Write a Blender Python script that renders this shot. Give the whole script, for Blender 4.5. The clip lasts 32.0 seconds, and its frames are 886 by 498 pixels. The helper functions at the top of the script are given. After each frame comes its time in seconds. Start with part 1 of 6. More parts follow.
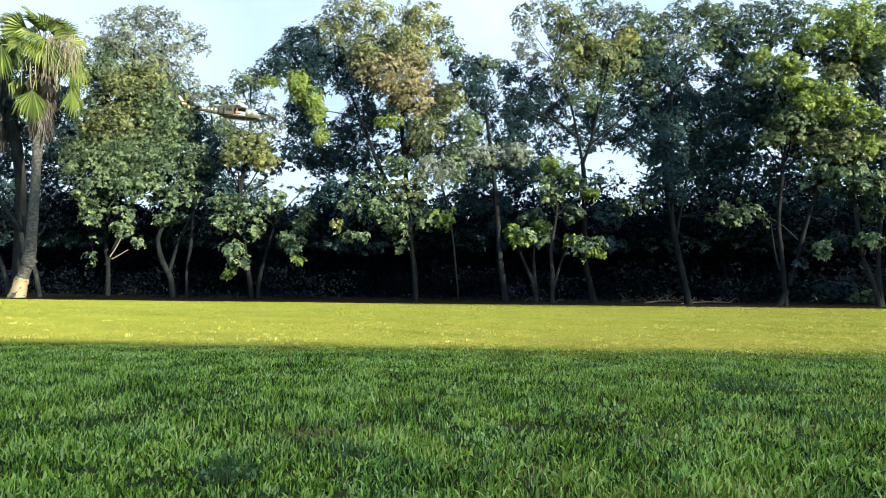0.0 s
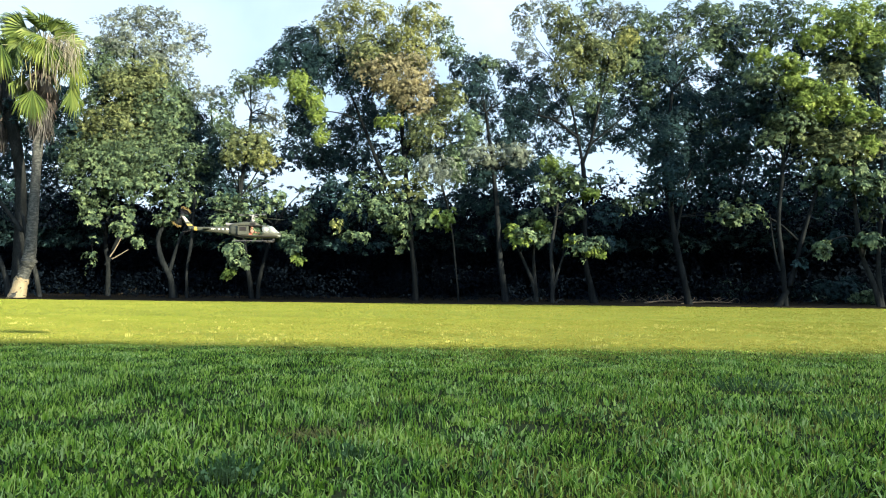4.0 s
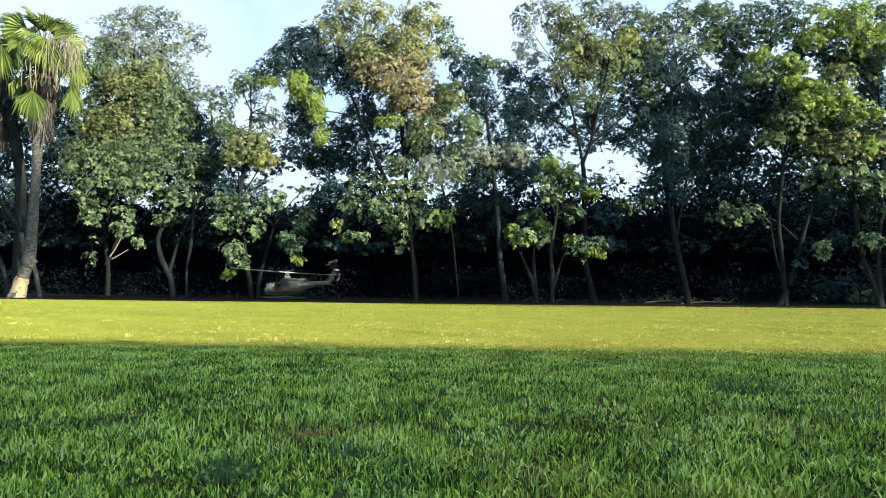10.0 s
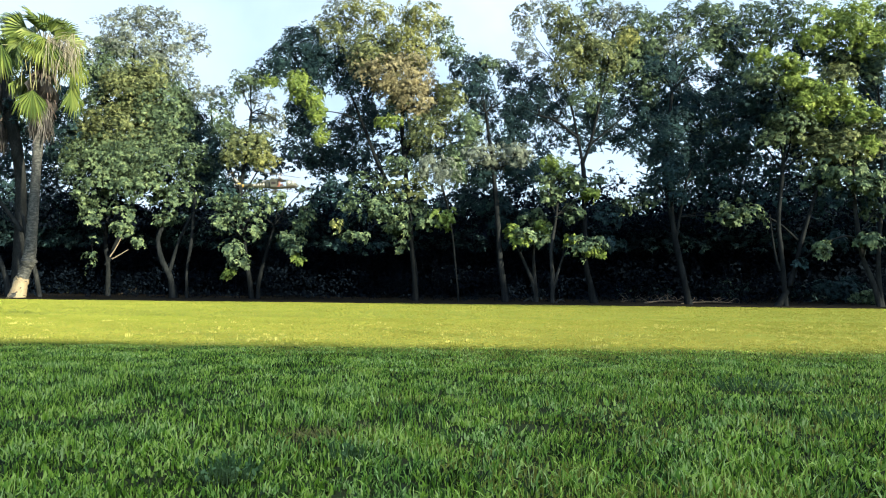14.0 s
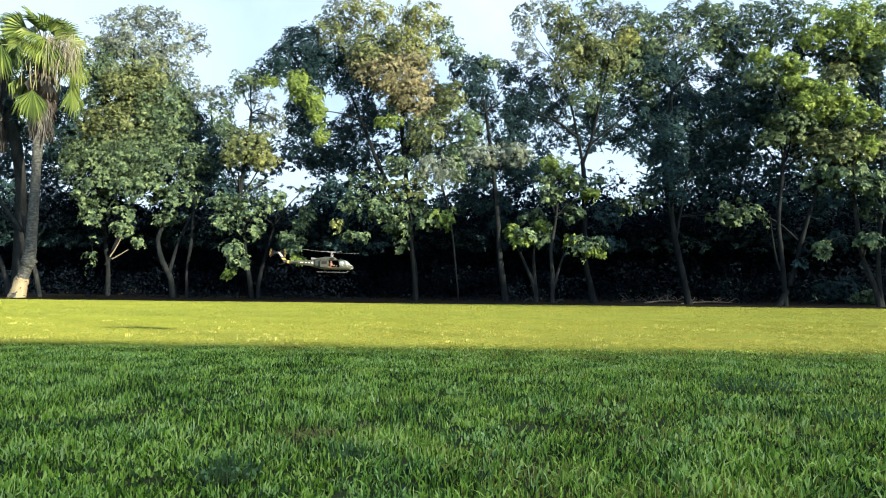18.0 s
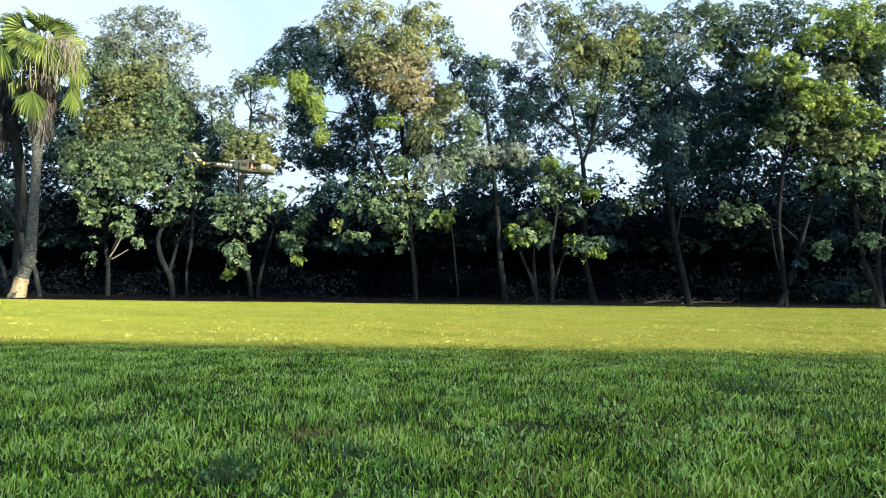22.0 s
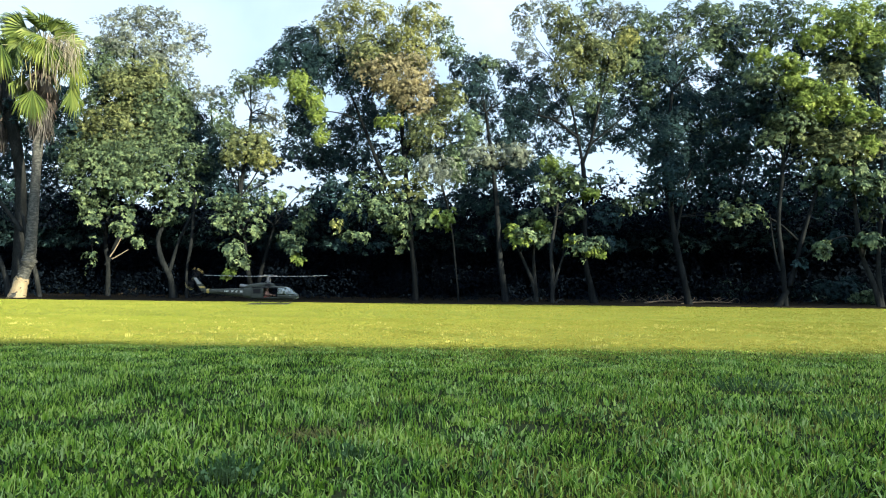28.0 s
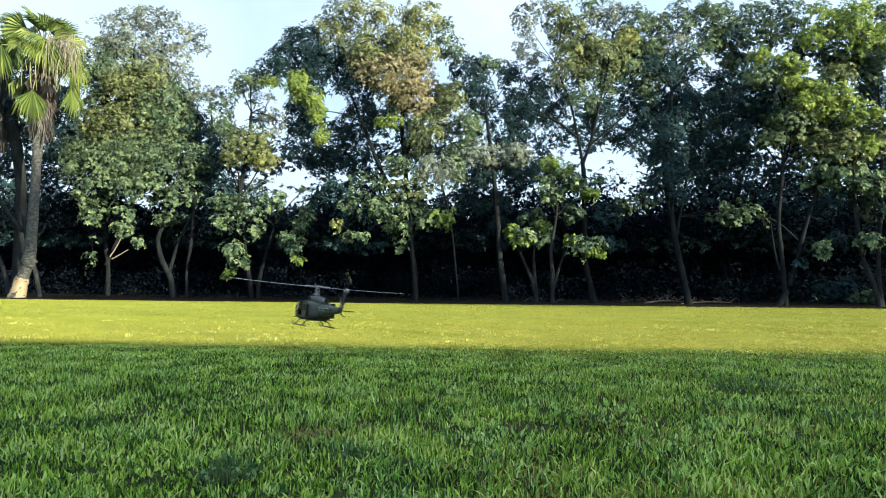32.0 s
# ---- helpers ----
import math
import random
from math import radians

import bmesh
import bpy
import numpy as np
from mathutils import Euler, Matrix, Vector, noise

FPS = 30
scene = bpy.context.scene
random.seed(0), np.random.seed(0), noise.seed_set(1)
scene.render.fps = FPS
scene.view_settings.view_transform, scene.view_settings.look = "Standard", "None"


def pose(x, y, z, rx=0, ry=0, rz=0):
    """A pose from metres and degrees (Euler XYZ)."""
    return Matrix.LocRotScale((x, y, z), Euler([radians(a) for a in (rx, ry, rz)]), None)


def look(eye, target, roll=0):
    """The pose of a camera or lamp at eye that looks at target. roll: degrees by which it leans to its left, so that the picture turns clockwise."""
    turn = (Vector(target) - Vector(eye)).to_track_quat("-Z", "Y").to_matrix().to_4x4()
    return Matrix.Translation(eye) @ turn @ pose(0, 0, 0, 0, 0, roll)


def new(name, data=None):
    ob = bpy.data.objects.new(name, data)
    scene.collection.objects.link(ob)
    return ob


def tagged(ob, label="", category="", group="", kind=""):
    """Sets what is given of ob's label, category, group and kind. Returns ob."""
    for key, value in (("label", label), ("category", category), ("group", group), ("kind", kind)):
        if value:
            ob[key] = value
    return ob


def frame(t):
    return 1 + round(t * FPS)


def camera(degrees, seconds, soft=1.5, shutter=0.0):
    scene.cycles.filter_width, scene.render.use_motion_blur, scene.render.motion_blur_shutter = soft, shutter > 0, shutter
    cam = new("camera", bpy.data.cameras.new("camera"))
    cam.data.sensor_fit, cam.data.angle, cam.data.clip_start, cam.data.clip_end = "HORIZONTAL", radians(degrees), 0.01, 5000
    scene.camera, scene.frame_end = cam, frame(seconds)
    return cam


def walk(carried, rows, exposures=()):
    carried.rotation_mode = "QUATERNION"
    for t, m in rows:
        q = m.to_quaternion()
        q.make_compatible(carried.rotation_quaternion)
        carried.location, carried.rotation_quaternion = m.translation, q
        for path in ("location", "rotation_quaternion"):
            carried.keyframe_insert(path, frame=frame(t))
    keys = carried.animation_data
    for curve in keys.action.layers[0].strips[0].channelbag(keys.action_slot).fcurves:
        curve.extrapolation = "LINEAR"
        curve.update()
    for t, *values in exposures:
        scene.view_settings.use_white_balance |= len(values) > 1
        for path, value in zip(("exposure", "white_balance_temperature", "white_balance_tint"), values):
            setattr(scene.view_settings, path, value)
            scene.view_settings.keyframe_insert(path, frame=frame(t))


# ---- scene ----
cam = camera(66, 32.0, soft=1.0, shutter=0.7)
CAM_POSE = pose(0, 0, 0.8, 92.798, 0, 0) @ pose(0, 0, 0, 0, 0, 0.5)
walk(cam, [(0.0, CAM_POSE), (32.0, CAM_POSE)])

# ---- world, sun and exposure ----
SUN_ELEVATION, SUN_AZIMUTH = 12.5, 130.0
scene.view_settings.exposure = 0.8

world = bpy.data.worlds.new("sky")
scene.world = world
world.use_nodes = True
wn, wl = world.node_tree.nodes, world.node_tree.links
sky = wn.new("ShaderNodeTexSky")
sky.sky_type, sky.sun_disc = "NISHITA", False
sky.sun_elevation, sky.sun_rotation = radians(SUN_ELEVATION + 7.5), radians(SUN_AZIMUTH)
sky.air_density, sky.dust_density, sky.ozone_density = 1.0, 0.6, 1.5
cloud = wn.new("ShaderNodeTexNoise")
cloud.inputs["Scale"].default_value, cloud.inputs["Detail"].default_value = 3.2, 6
cloud_ramp = wn.new("ShaderNodeMapRange")
for key, value in (("From Min", 0.40), ("From Max", 0.66), ("To Min", 0.5), ("To Max", 1.0)):
    cloud_ramp.inputs[key].default_value = value
sky_mix = wn.new("ShaderNodeMix")
sky_mix.data_type = "RGBA"
sky_mix.inputs["B"].default_value = (4.25, 5.5, 7.1, 1)
wl.new(wn.new("ShaderNodeTexCoord").outputs["Generated"], cloud.inputs["Vector"])
# cloud thins out smoothly towards the east
thin = wn.new("ShaderNodeVectorMath")
thin.operation, thin.inputs[1].default_value = "DOT_PRODUCT", (-0.2, 0.0, 0.0)
thinned = wn.new("ShaderNodeMath")
wl.new(cloud.inputs["Vector"].links[0].from_socket, thin.inputs[0])
wl.new(thin.outputs["Value"], thinned.inputs[0])
wl.new(cloud.outputs["Fac"], thinned.inputs[1])
wl.new(thinned.outputs[0], cloud_ramp.inputs["Value"])
wl.new(cloud_ramp.outputs["Result"], sky_mix.inputs["Factor"])
wl.new(sky.outputs["Color"], sky_mix.inputs["A"])
# haze that brightens smoothly towards the sun
to_sun = wn.new("ShaderNodeVectorMath")
to_sun.operation = "DOT_PRODUCT"
to_sun.inputs[1].default_value = (math.sin(radians(SUN_AZIMUTH)) * 0.97, math.cos(radians(SUN_AZIMUTH)) * 0.97, 0.24)
glow = wn.new("ShaderNodeMapRange")
glow.interpolation_type = "SMOOTHSTEP"
for key, value in (("From Min", -0.75), ("From Max", 1.0), ("To Min", 1.0), ("To Max", 2.6)):
    glow.inputs[key].default_value = value
hazy = wn.new("ShaderNodeVectorMath")
hazy.operation = "SCALE"
wl.new(cloud.inputs["Vector"].links[0].from_socket, to_sun.inputs[0])
wl.new(to_sun.outputs["Value"], glow.inputs["Value"])
wl.new(glow.outputs["Result"], hazy.inputs["Scale"])
wl.new(sky_mix.outputs["Result"], hazy.inputs[0])
wl.new(hazy.outputs["Vector"], wn["Background"].inputs["Color"])
wn["Background"].inputs["Strength"].default_value = 0.12

sun = new("sun", bpy.data.lights.new("sun", "SUN"))
sun.data.energy, sun.data.angle, sun.data.color = 13.8, radians(0.9), (0.97, 0.865, 0.635)
az, el = radians(SUN_AZIMUTH), radians(SUN_ELEVATION)
sun.matrix_world = look((math.sin(az) * math.cos(el) * 50, math.cos(az) * math.cos(el) * 50, math.sin(el) * 50), (0, 0, 0))


# ---- materials ----
def nodes_of(name):
    m = bpy.data.materials.new(name)
    m.use_nodes = True
    return m, m.node_tree.nodes, m.node_tree.links, m.node_tree.nodes["Principled BSDF"]


def ramp_node(nt, colours):
    r = nt.new("ShaderNodeValToRGB")
    while len(r.color_ramp.elements) < len(colours):
        r.color_ramp.elements.new(0.5)
    for i, c in enumerate(colours):
        r.color_ramp.elements[i].position = i / max(1, len(colours) - 1)
        r.color_ramp.elements[i].color = (*c, 1)
    return r


def leaf_material(name, colours, through_light=0.35, rough=0.45, gloss=0.4, patch=1.2, spread=0.6):
    """Thin leaves: a colour for each leaf, drifting in patches, and light passing through."""
    m, nt, ln, bsdf = nodes_of(name)
    geo, tex = nt.new("ShaderNodeNewGeometry"), nt.new("ShaderNodeTexCoord")
    big = nt.new("ShaderNodeTexNoise")
    big.inputs["Scale"].default_value, big.inputs["Detail"].default_value = patch, 2
    ln.new(tex.outputs["Object"], big.inputs["Vector"])
    add = nt.new("ShaderNodeMath")
    add.operation, add.inputs[1].default_value = "MULTIPLY_ADD", spread
    off = nt.new("ShaderNodeMath")
    off.operation, off.inputs[1].default_value = "MULTIPLY_ADD", 1.3
    off.inputs[2].default_value = -0.25 - spread * 0.35
    ln.new(big.outputs["Fac"], off.inputs[0])
    ln.new(geo.outputs["Random Per Island"], add.inputs[0])
    ln.new(off.outputs[0], add.inputs[2])
    r = ramp_node(nt, colours)
    ln.new(add.outputs[0], r.inputs["Fac"])
    ln.new(r.outputs["Color"], bsdf.inputs["Base Color"])
    bsdf.inputs["Roughness"].default_value = rough
    bsdf.inputs["Specular IOR Level"].default_value = gloss
    tr, mix = nt.new("ShaderNodeBsdfTranslucent"), nt.new("ShaderNodeMixShader")
    ln.new(r.outputs["Color"], tr.inputs["Color"])
    mix.inputs["Fac"].default_value = through_light
    ln.new(bsdf.outputs[0], mix.inputs[1])
    ln.new(tr.outputs[0], mix.inputs[2])
    ln.new(mix.outputs[0], nt["Material Output"].inputs["Surface"])
    return m


def surface_material(name, colours, scale=8.0, rough=0.8, metal=0.0, bump=0.3, stretch=(1, 1, 1), fine=40.0, gloss=0.5):
    """A rough surface: colour in two scales of noise and a fine relief."""
    m, nt, ln, bsdf = nodes_of(name)
    tex, mp = nt.new("ShaderNodeTexCoord"), nt.new("ShaderNodeMapping")
    mp.inputs["Scale"].default_value = stretch
    ln.new(tex.outputs["Object"], mp.inputs["Vector"])
    a, b = nt.new("ShaderNodeTexNoise"), nt.new("ShaderNodeTexNoise")
    a.inputs["Scale"].default_value, a.inputs["Detail"].default_value = scale, 4
    b.inputs["Scale"].default_value, b.inputs["Detail"].default_value = fine, 5
    ln.new(mp.outputs[0], a.inputs["Vector"])
    ln.new(mp.outputs[0], b.inputs["Vector"])
    mx = nt.new("ShaderNodeMath")
    mx.operation, mx.inputs[1].default_value = "MULTIPLY_ADD", 0.6
    half = nt.new("ShaderNodeMath")
    half.operation, half.inputs[1].default_value, half.inputs[2].default_value = "MULTIPLY_ADD", 0.9, -0.2
    ln.new(a.outputs["Fac"], half.inputs[0])
    ln.new(b.outputs["Fac"], mx.inputs[0])
    ln.new(half.outputs[0], mx.inputs[2])
    r = ramp_node(nt, colours)
    ln.new(mx.outputs[0], r.inputs["Fac"])
    ln.new(r.outputs["Color"], bsdf.inputs["Base Color"])
    bsdf.inputs["Roughness"].default_value, bsdf.inputs["Metallic"].default_value = rough, metal
    bsdf.inputs["Specular IOR Level"].default_value = gloss
    if bump:
        bp = nt.new("ShaderNodeBump")
        bp.inputs["Strength"].default_value, bp.inputs["Distance"].default_value = bump, 0.02
        ln.new(mx.outputs[0], bp.inputs["Height"])
        ln.new(bp.outputs[0], bsdf.inputs["Normal"])
    return m


LEAVES = {
    "leaf": leaf_material("leaf_green", [(0.006, 0.013, 0.010), (0.027, 0.048, 0.029), (0.092, 0.133, 0.066), (0.225, 0.275, 0.150)], 0.16, 0.6, 0.08, 3.4, 0.34),
    # darker bluish copy of the leaf: shade on inner boughs put into colour
    "dark": leaf_material("leaf_toned_for_shade", [(0.003, 0.008, 0.011), (0.008, 0.020, 0.024), (0.018, 0.039, 0.039), (0.040, 0.074, 0.060)], 0.12, 0.6, 0.05, 3.4, 0.34),
    # olive and yellow: own hue plus sunlight on outer boughs put into colour
    "olive": leaf_material("leaf_olive_sunlit", [(0.010, 0.017, 0.010), (0.043, 0.059, 0.028), (0.130, 0.152, 0.062), (0.270, 0.292, 0.145)], 0.18, 0.6, 0.08, 3.4, 0.34),
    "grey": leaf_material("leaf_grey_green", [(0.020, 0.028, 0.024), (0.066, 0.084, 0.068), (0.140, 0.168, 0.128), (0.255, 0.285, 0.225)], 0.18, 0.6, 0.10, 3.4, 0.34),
    # lime: fresh leaf hue, also brightens some sunlit boughs by colour
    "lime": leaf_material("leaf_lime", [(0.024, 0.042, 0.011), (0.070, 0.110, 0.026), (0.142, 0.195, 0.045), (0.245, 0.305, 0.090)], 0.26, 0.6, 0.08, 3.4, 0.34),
    "yellow": leaf_material("leaf_yellow_sunlit", [(0.024, 0.034, 0.013), (0.088, 0.105, 0.038), (0.178, 0.192, 0.066), (0.315, 0.320, 0.145)], 0.22, 0.6, 0.08, 3.4, 0.34),
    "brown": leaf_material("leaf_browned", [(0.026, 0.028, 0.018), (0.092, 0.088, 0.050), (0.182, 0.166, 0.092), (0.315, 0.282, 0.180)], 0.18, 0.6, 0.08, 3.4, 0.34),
}
# near-black blue leaf: the wood's deep shade is put into the colour
DEEP = leaf_material("leaf_toned_for_deep_shade", [(0.0020, 0.0042, 0.0078), (0.0024, 0.0049, 0.0088), (0.0031, 0.0060, 0.0102), (0.0044, 0.0080, 0.0124)], 0.1, 0.9, 0.02)
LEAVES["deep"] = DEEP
GRASS = leaf_material("grass_blades", [(0.006, 0.012, 0.002), (0.025, 0.058, 0.007), (0.112, 0.218, 0.016), (0.240, 0.370, 0.042), (0.40, 0.490, 0.118)], 0.25, 0.5, 0.17, 2.0, 0.95)
COOL_GRASS = leaf_material("coarse_grass_blades", [(0.006, 0.014, 0.003), (0.023, 0.061, 0.010), (0.097, 0.205, 0.026), (0.218, 0.345, 0.070), (0.38, 0.470, 0.170)], 0.22, 0.5, 0.17, 2.0, 0.95)
WEED = leaf_material("weed_leaf", [(0.022, 0.050, 0.018), (0.055, 0.105, 0.036), (0.13, 0.19, 0.085)], 0.2, 0.8, 0.04, 3, 0.8)
FAR_GRASS = leaf_material("far_grass_blades", [(0.106, 0.138, 0.018), (0.142, 0.167, 0.026), (0.177, 0.190, 0.037)], 0.25, 0.7, 0.1, 0.7, 0.35)
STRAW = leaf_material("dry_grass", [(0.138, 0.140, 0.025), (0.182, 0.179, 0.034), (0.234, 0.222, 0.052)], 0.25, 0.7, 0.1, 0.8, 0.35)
PALE_TUFT = leaf_material("pale_tuft_blades", [(0.20, 0.205, 0.046), (0.25, 0.252, 0.066), (0.30, 0.298, 0.095)], 0.25, 0.7, 0.1)
DEAD_GRASS = leaf_material("dead_grass_blades", [(0.10, 0.09, 0.030), (0.21, 0.190, 0.066), (0.33, 0.30, 0.12)], 0.2, 0.8, 0.1)
SOIL = surface_material("lawn_thatch", [(0.007, 0.011, 0.004), (0.018, 0.023, 0.007), (0.045, 0.047, 0.016)], 1.5, 1.0, 0, 0.6, fine=30, gloss=0.05)
def add_turf(material):
    """Beyond the long grass the ground colour turns yellow-green with distance along y."""
    nt, ln = material.node_tree.nodes, material.node_tree.links
    bsdf = nt["Principled BSDF"]
    old = bsdf.inputs["Base Color"].links[0].from_socket
    tex, split, fade = nt.new("ShaderNodeTexCoord"), nt.new("ShaderNodeSeparateXYZ"), nt.new("ShaderNodeMapRange")
    fade.interpolation_type = "SMOOTHSTEP"
    fade.inputs["From Min"].default_value, fade.inputs["From Max"].default_value = 5.5, 8.5
    fine, turf, mix = nt.new("ShaderNodeTexNoise"), ramp_node(nt, [(0.098, 0.124, 0.016), (0.141, 0.163, 0.026), (0.186, 0.194, 0.041)]), nt.new("ShaderNodeMix")
    fine.inputs["Scale"].default_value, fine.inputs["Detail"].default_value = 1.8, 8
    mix.data_type = "RGBA"
    ln.new(tex.outputs["Object"], split.inputs[0])
    ln.new(split.outputs["Y"], fade.inputs["Value"])
    ln.new(tex.outputs["Object"], fine.inputs["Vector"])
    ln.new(fine.outputs["Fac"], turf.inputs["Fac"])
    ln.new(fade.outputs["Result"], mix.inputs["Factor"])
    ln.new(old, mix.inputs["A"])
    ln.new(turf.outputs["Color"], mix.inputs["B"])
    ln.new(mix.outputs["Result"], bsdf.inputs["Base Color"])


add_turf(SOIL)
# earth and litter brought near black: shade under the trees put into colour
LITTER = surface_material("leaf_litter_soil_shaded", [(0.004, 0.0035, 0.003), (0.009, 0.008, 0.006), (0.026, 0.021, 0.014)], 3, 1.0, 0, 0.8, fine=25, gloss=0.02)
# grey bark taken far down: shade under the crowns put into the colour
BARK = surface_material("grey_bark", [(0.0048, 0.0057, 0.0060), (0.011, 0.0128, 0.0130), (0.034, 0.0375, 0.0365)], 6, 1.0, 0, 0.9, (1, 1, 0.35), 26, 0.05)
# darker bluish copy of it for trunks and limbs that stand in shade
SHADED_BARK = surface_material("shaded_bark", [(0.0030, 0.0039, 0.0044), (0.0062, 0.0078, 0.0086), (0.018, 0.0205, 0.0212)], 6, 1.0, 0, 0.9, (1, 1, 0.35), 26, 0.0)
PALM_BARK = surface_material("palm_bark", [(0.008, 0.009, 0.0095), (0.028, 0.031, 0.030), (0.105, 0.110, 0.100)], 7, 0.9, 0, 1.0, (1, 1, 1.8), 16, 0.1)
# lighter than the trunk: sunlight on its foot put into the colour
SUNLIT_FIBRE = surface_material("sunlit_palm_fibre", [(0.07, 0.058, 0.036), (0.15, 0.125, 0.080), (0.24, 0.205, 0.135)], 9, 0.95, 0, 0.8, (1, 1, 0.4), 30, 0.1)
DEAD_FROND = leaf_material("dead_frond", [(0.014, 0.012, 0.012), (0.044, 0.043, 0.040), (0.130, 0.126, 0.110)], 0.2, 0.7, 0.2)
SEEDS = surface_material("dry_seeds", [(0.05, 0.048, 0.034), (0.11, 0.105, 0.075), (0.20, 0.19, 0.14)], 18, 0.9, 0, 0.6)
BRUSH = surface_material("brushwood", [(0.022, 0.018, 0.013), (0.050, 0.041, 0.029), (0.10, 0.082, 0.056)], 8, 0.95, 0, 0.5)
DRY_WOOD = surface_material("dry_wood", [(0.05, 0.042, 0.030), (0.11, 0.09, 0.062), (0.20, 0.165, 0.115)], 8, 0.9, 0, 0.5)
BOOT = surface_material("palm_boot", [(0.010, 0.007, 0.006), (0.028, 0.021, 0.017), (0.085, 0.070, 0.055)], 9, 0.9, 0, 0.6)
FROND = leaf_material("palm_frond", [(0.020, 0.038, 0.012), (0.062, 0.095, 0.022), (0.150, 0.182, 0.044)], 0.3, 0.5, 0.18)
PETIOLE = surface_material("frond_stalk", [(0.055, 0.062, 0.022), (0.11, 0.115, 0.042)], 10, 0.6, 0, 0.2)
WALL = surface_material("wall_plaster", [(0.09, 0.085, 0.08), (0.14, 0.135, 0.125)], 2, 0.9, 0, 0.3)


# ---- building helpers ----
def part(name, bm, material, parent, label=""):
    me = bpy.data.meshes.new(name)
    bm.to_mesh(me)
    bm.free()
    me.materials.append(material)
    ob = new(name, me)
    ob.parent = parent
    if label:
        tagged(ob, label)
    return ob


def mesh_part(name, verts, faces, material, parent, label="", smooth=False):
    """verts (n, 3) and faces (m, k) as arrays, linked as one mesh."""
    verts, faces = np.asarray(verts, dtype=np.float32), np.asarray(faces, dtype=np.int32)
    me = bpy.data.meshes.new(name)
    me.vertices.add(len(verts))
    me.vertices.foreach_set("co", verts.ravel())
    me.loops.add(faces.size)
    me.loops.foreach_set("vertex_index", faces.ravel())
    me.polygons.add(len(faces))
    me.polygons.foreach_set("loop_start", np.arange(0, faces.size, faces.shape[1], dtype=np.int32))
    me.update(calc_edges=True)
    if smooth:
        me.polygons.foreach_set("use_smooth", np.ones(len(faces), dtype=bool))
    me.materials.append(material)
    ob = new(name, me)
    ob.parent = parent
    if label:
        tagged(ob, label)
    return ob


def unit(v):
    return v / np.maximum(np.linalg.norm(v, axis=-1, keepdims=True), 1e-9)


def tube(points, sides=8, rough=0.0, rng=None, steps=4):
    """A tapered bent tube through (x, y, z, radius) points: verts and quad faces."""
    p = np.array(points, dtype=float)
    n = len(p)
    fine = []
    for i in range(n - 1):
        p0, p1, p2, p3 = p[max(i - 1, 0)], p[i], p[i + 1], p[min(i + 2, n - 1)]
        for s in np.arange(steps) / steps:
            fine.append(0.5 * (2 * p1 + (p2 - p0) * s + (2 * p0 - 5 * p1 + 4 * p2 - p3) * s * s + (3 * p1 - p0 - 3 * p2 + p3) * s ** 3))
    fine.append(p[-1])
    p = np.array(fine)
    d = unit(np.gradient(p[:, :3], axis=0))
    ref = np.where(np.abs(d[:, 2:3]) > 0.9, np.array([[1.0, 0, 0]]), np.array([[0, 0, 1.0]]))
    u = unit(np.cross(d, ref))
    v = np.cross(d, u)
    a = np.arange(sides) * 2 * np.pi / sides
    rad = np.maximum(p[:, 3:4], 0.004) * (1 + (rng.uniform(-rough, rough, (len(p), sides)) if rng is not None and rough else 0))
    verts = (p[:, None, :3] + (u[:, None] * np.cos(a)[None, :, None] + v[:, None] * np.sin(a)[None, :, None]) * rad[..., None]).reshape(-1, 3)
    i, j = np.meshgrid(np.arange(len(p) - 1), np.arange(sides), indexing="ij")
    k = (j + 1) % sides
    faces = np.stack([i * sides + j, i * sides + k, (i + 1) * sides + k, (i + 1) * sides + j], -1).reshape(-1, 4)
    return verts, faces


def leaf_quads(rng, centres, out, size, count, spread=1.3, slim=0.5, droop=0.35):
    """Sprigs of count pointed leaves about each centre: verts and quad faces."""
    n = len(centres)
    c = np.repeat(centres, count, 0) + rng.normal(0, size * spread * 0.5, (n * count, 3)) * np.array([1, 1, 0.7])
    o = np.repeat(out, count, 0)
    d = unit(o * 0.7 + rng.normal(0, 0.75, (n * count, 3)) + np.array([0, 0, -droop]))
    nrm = unit(rng.normal(0, 0.55, (n * count, 3)) + o * 0.5 + np.array([0, 0, 0.75]))
    s = unit(np.cross(d, nrm))
    ln = size * rng.uniform(0.7, 1.35, (n * count, 1))
    up = np.cross(s, d)
    w = ln * slim * 0.5
    base, tip = c - d * ln * 0.5, c + d * ln * 0.5 - up * ln * 0.12
    mid = c - d * ln * 0.05 + up * ln * 0.06
    verts = np.stack([base, mid + s * w, tip, mid - s * w], 1).reshape(-1, 3)
    return verts, np.arange(len(verts)).reshape(-1, 4)


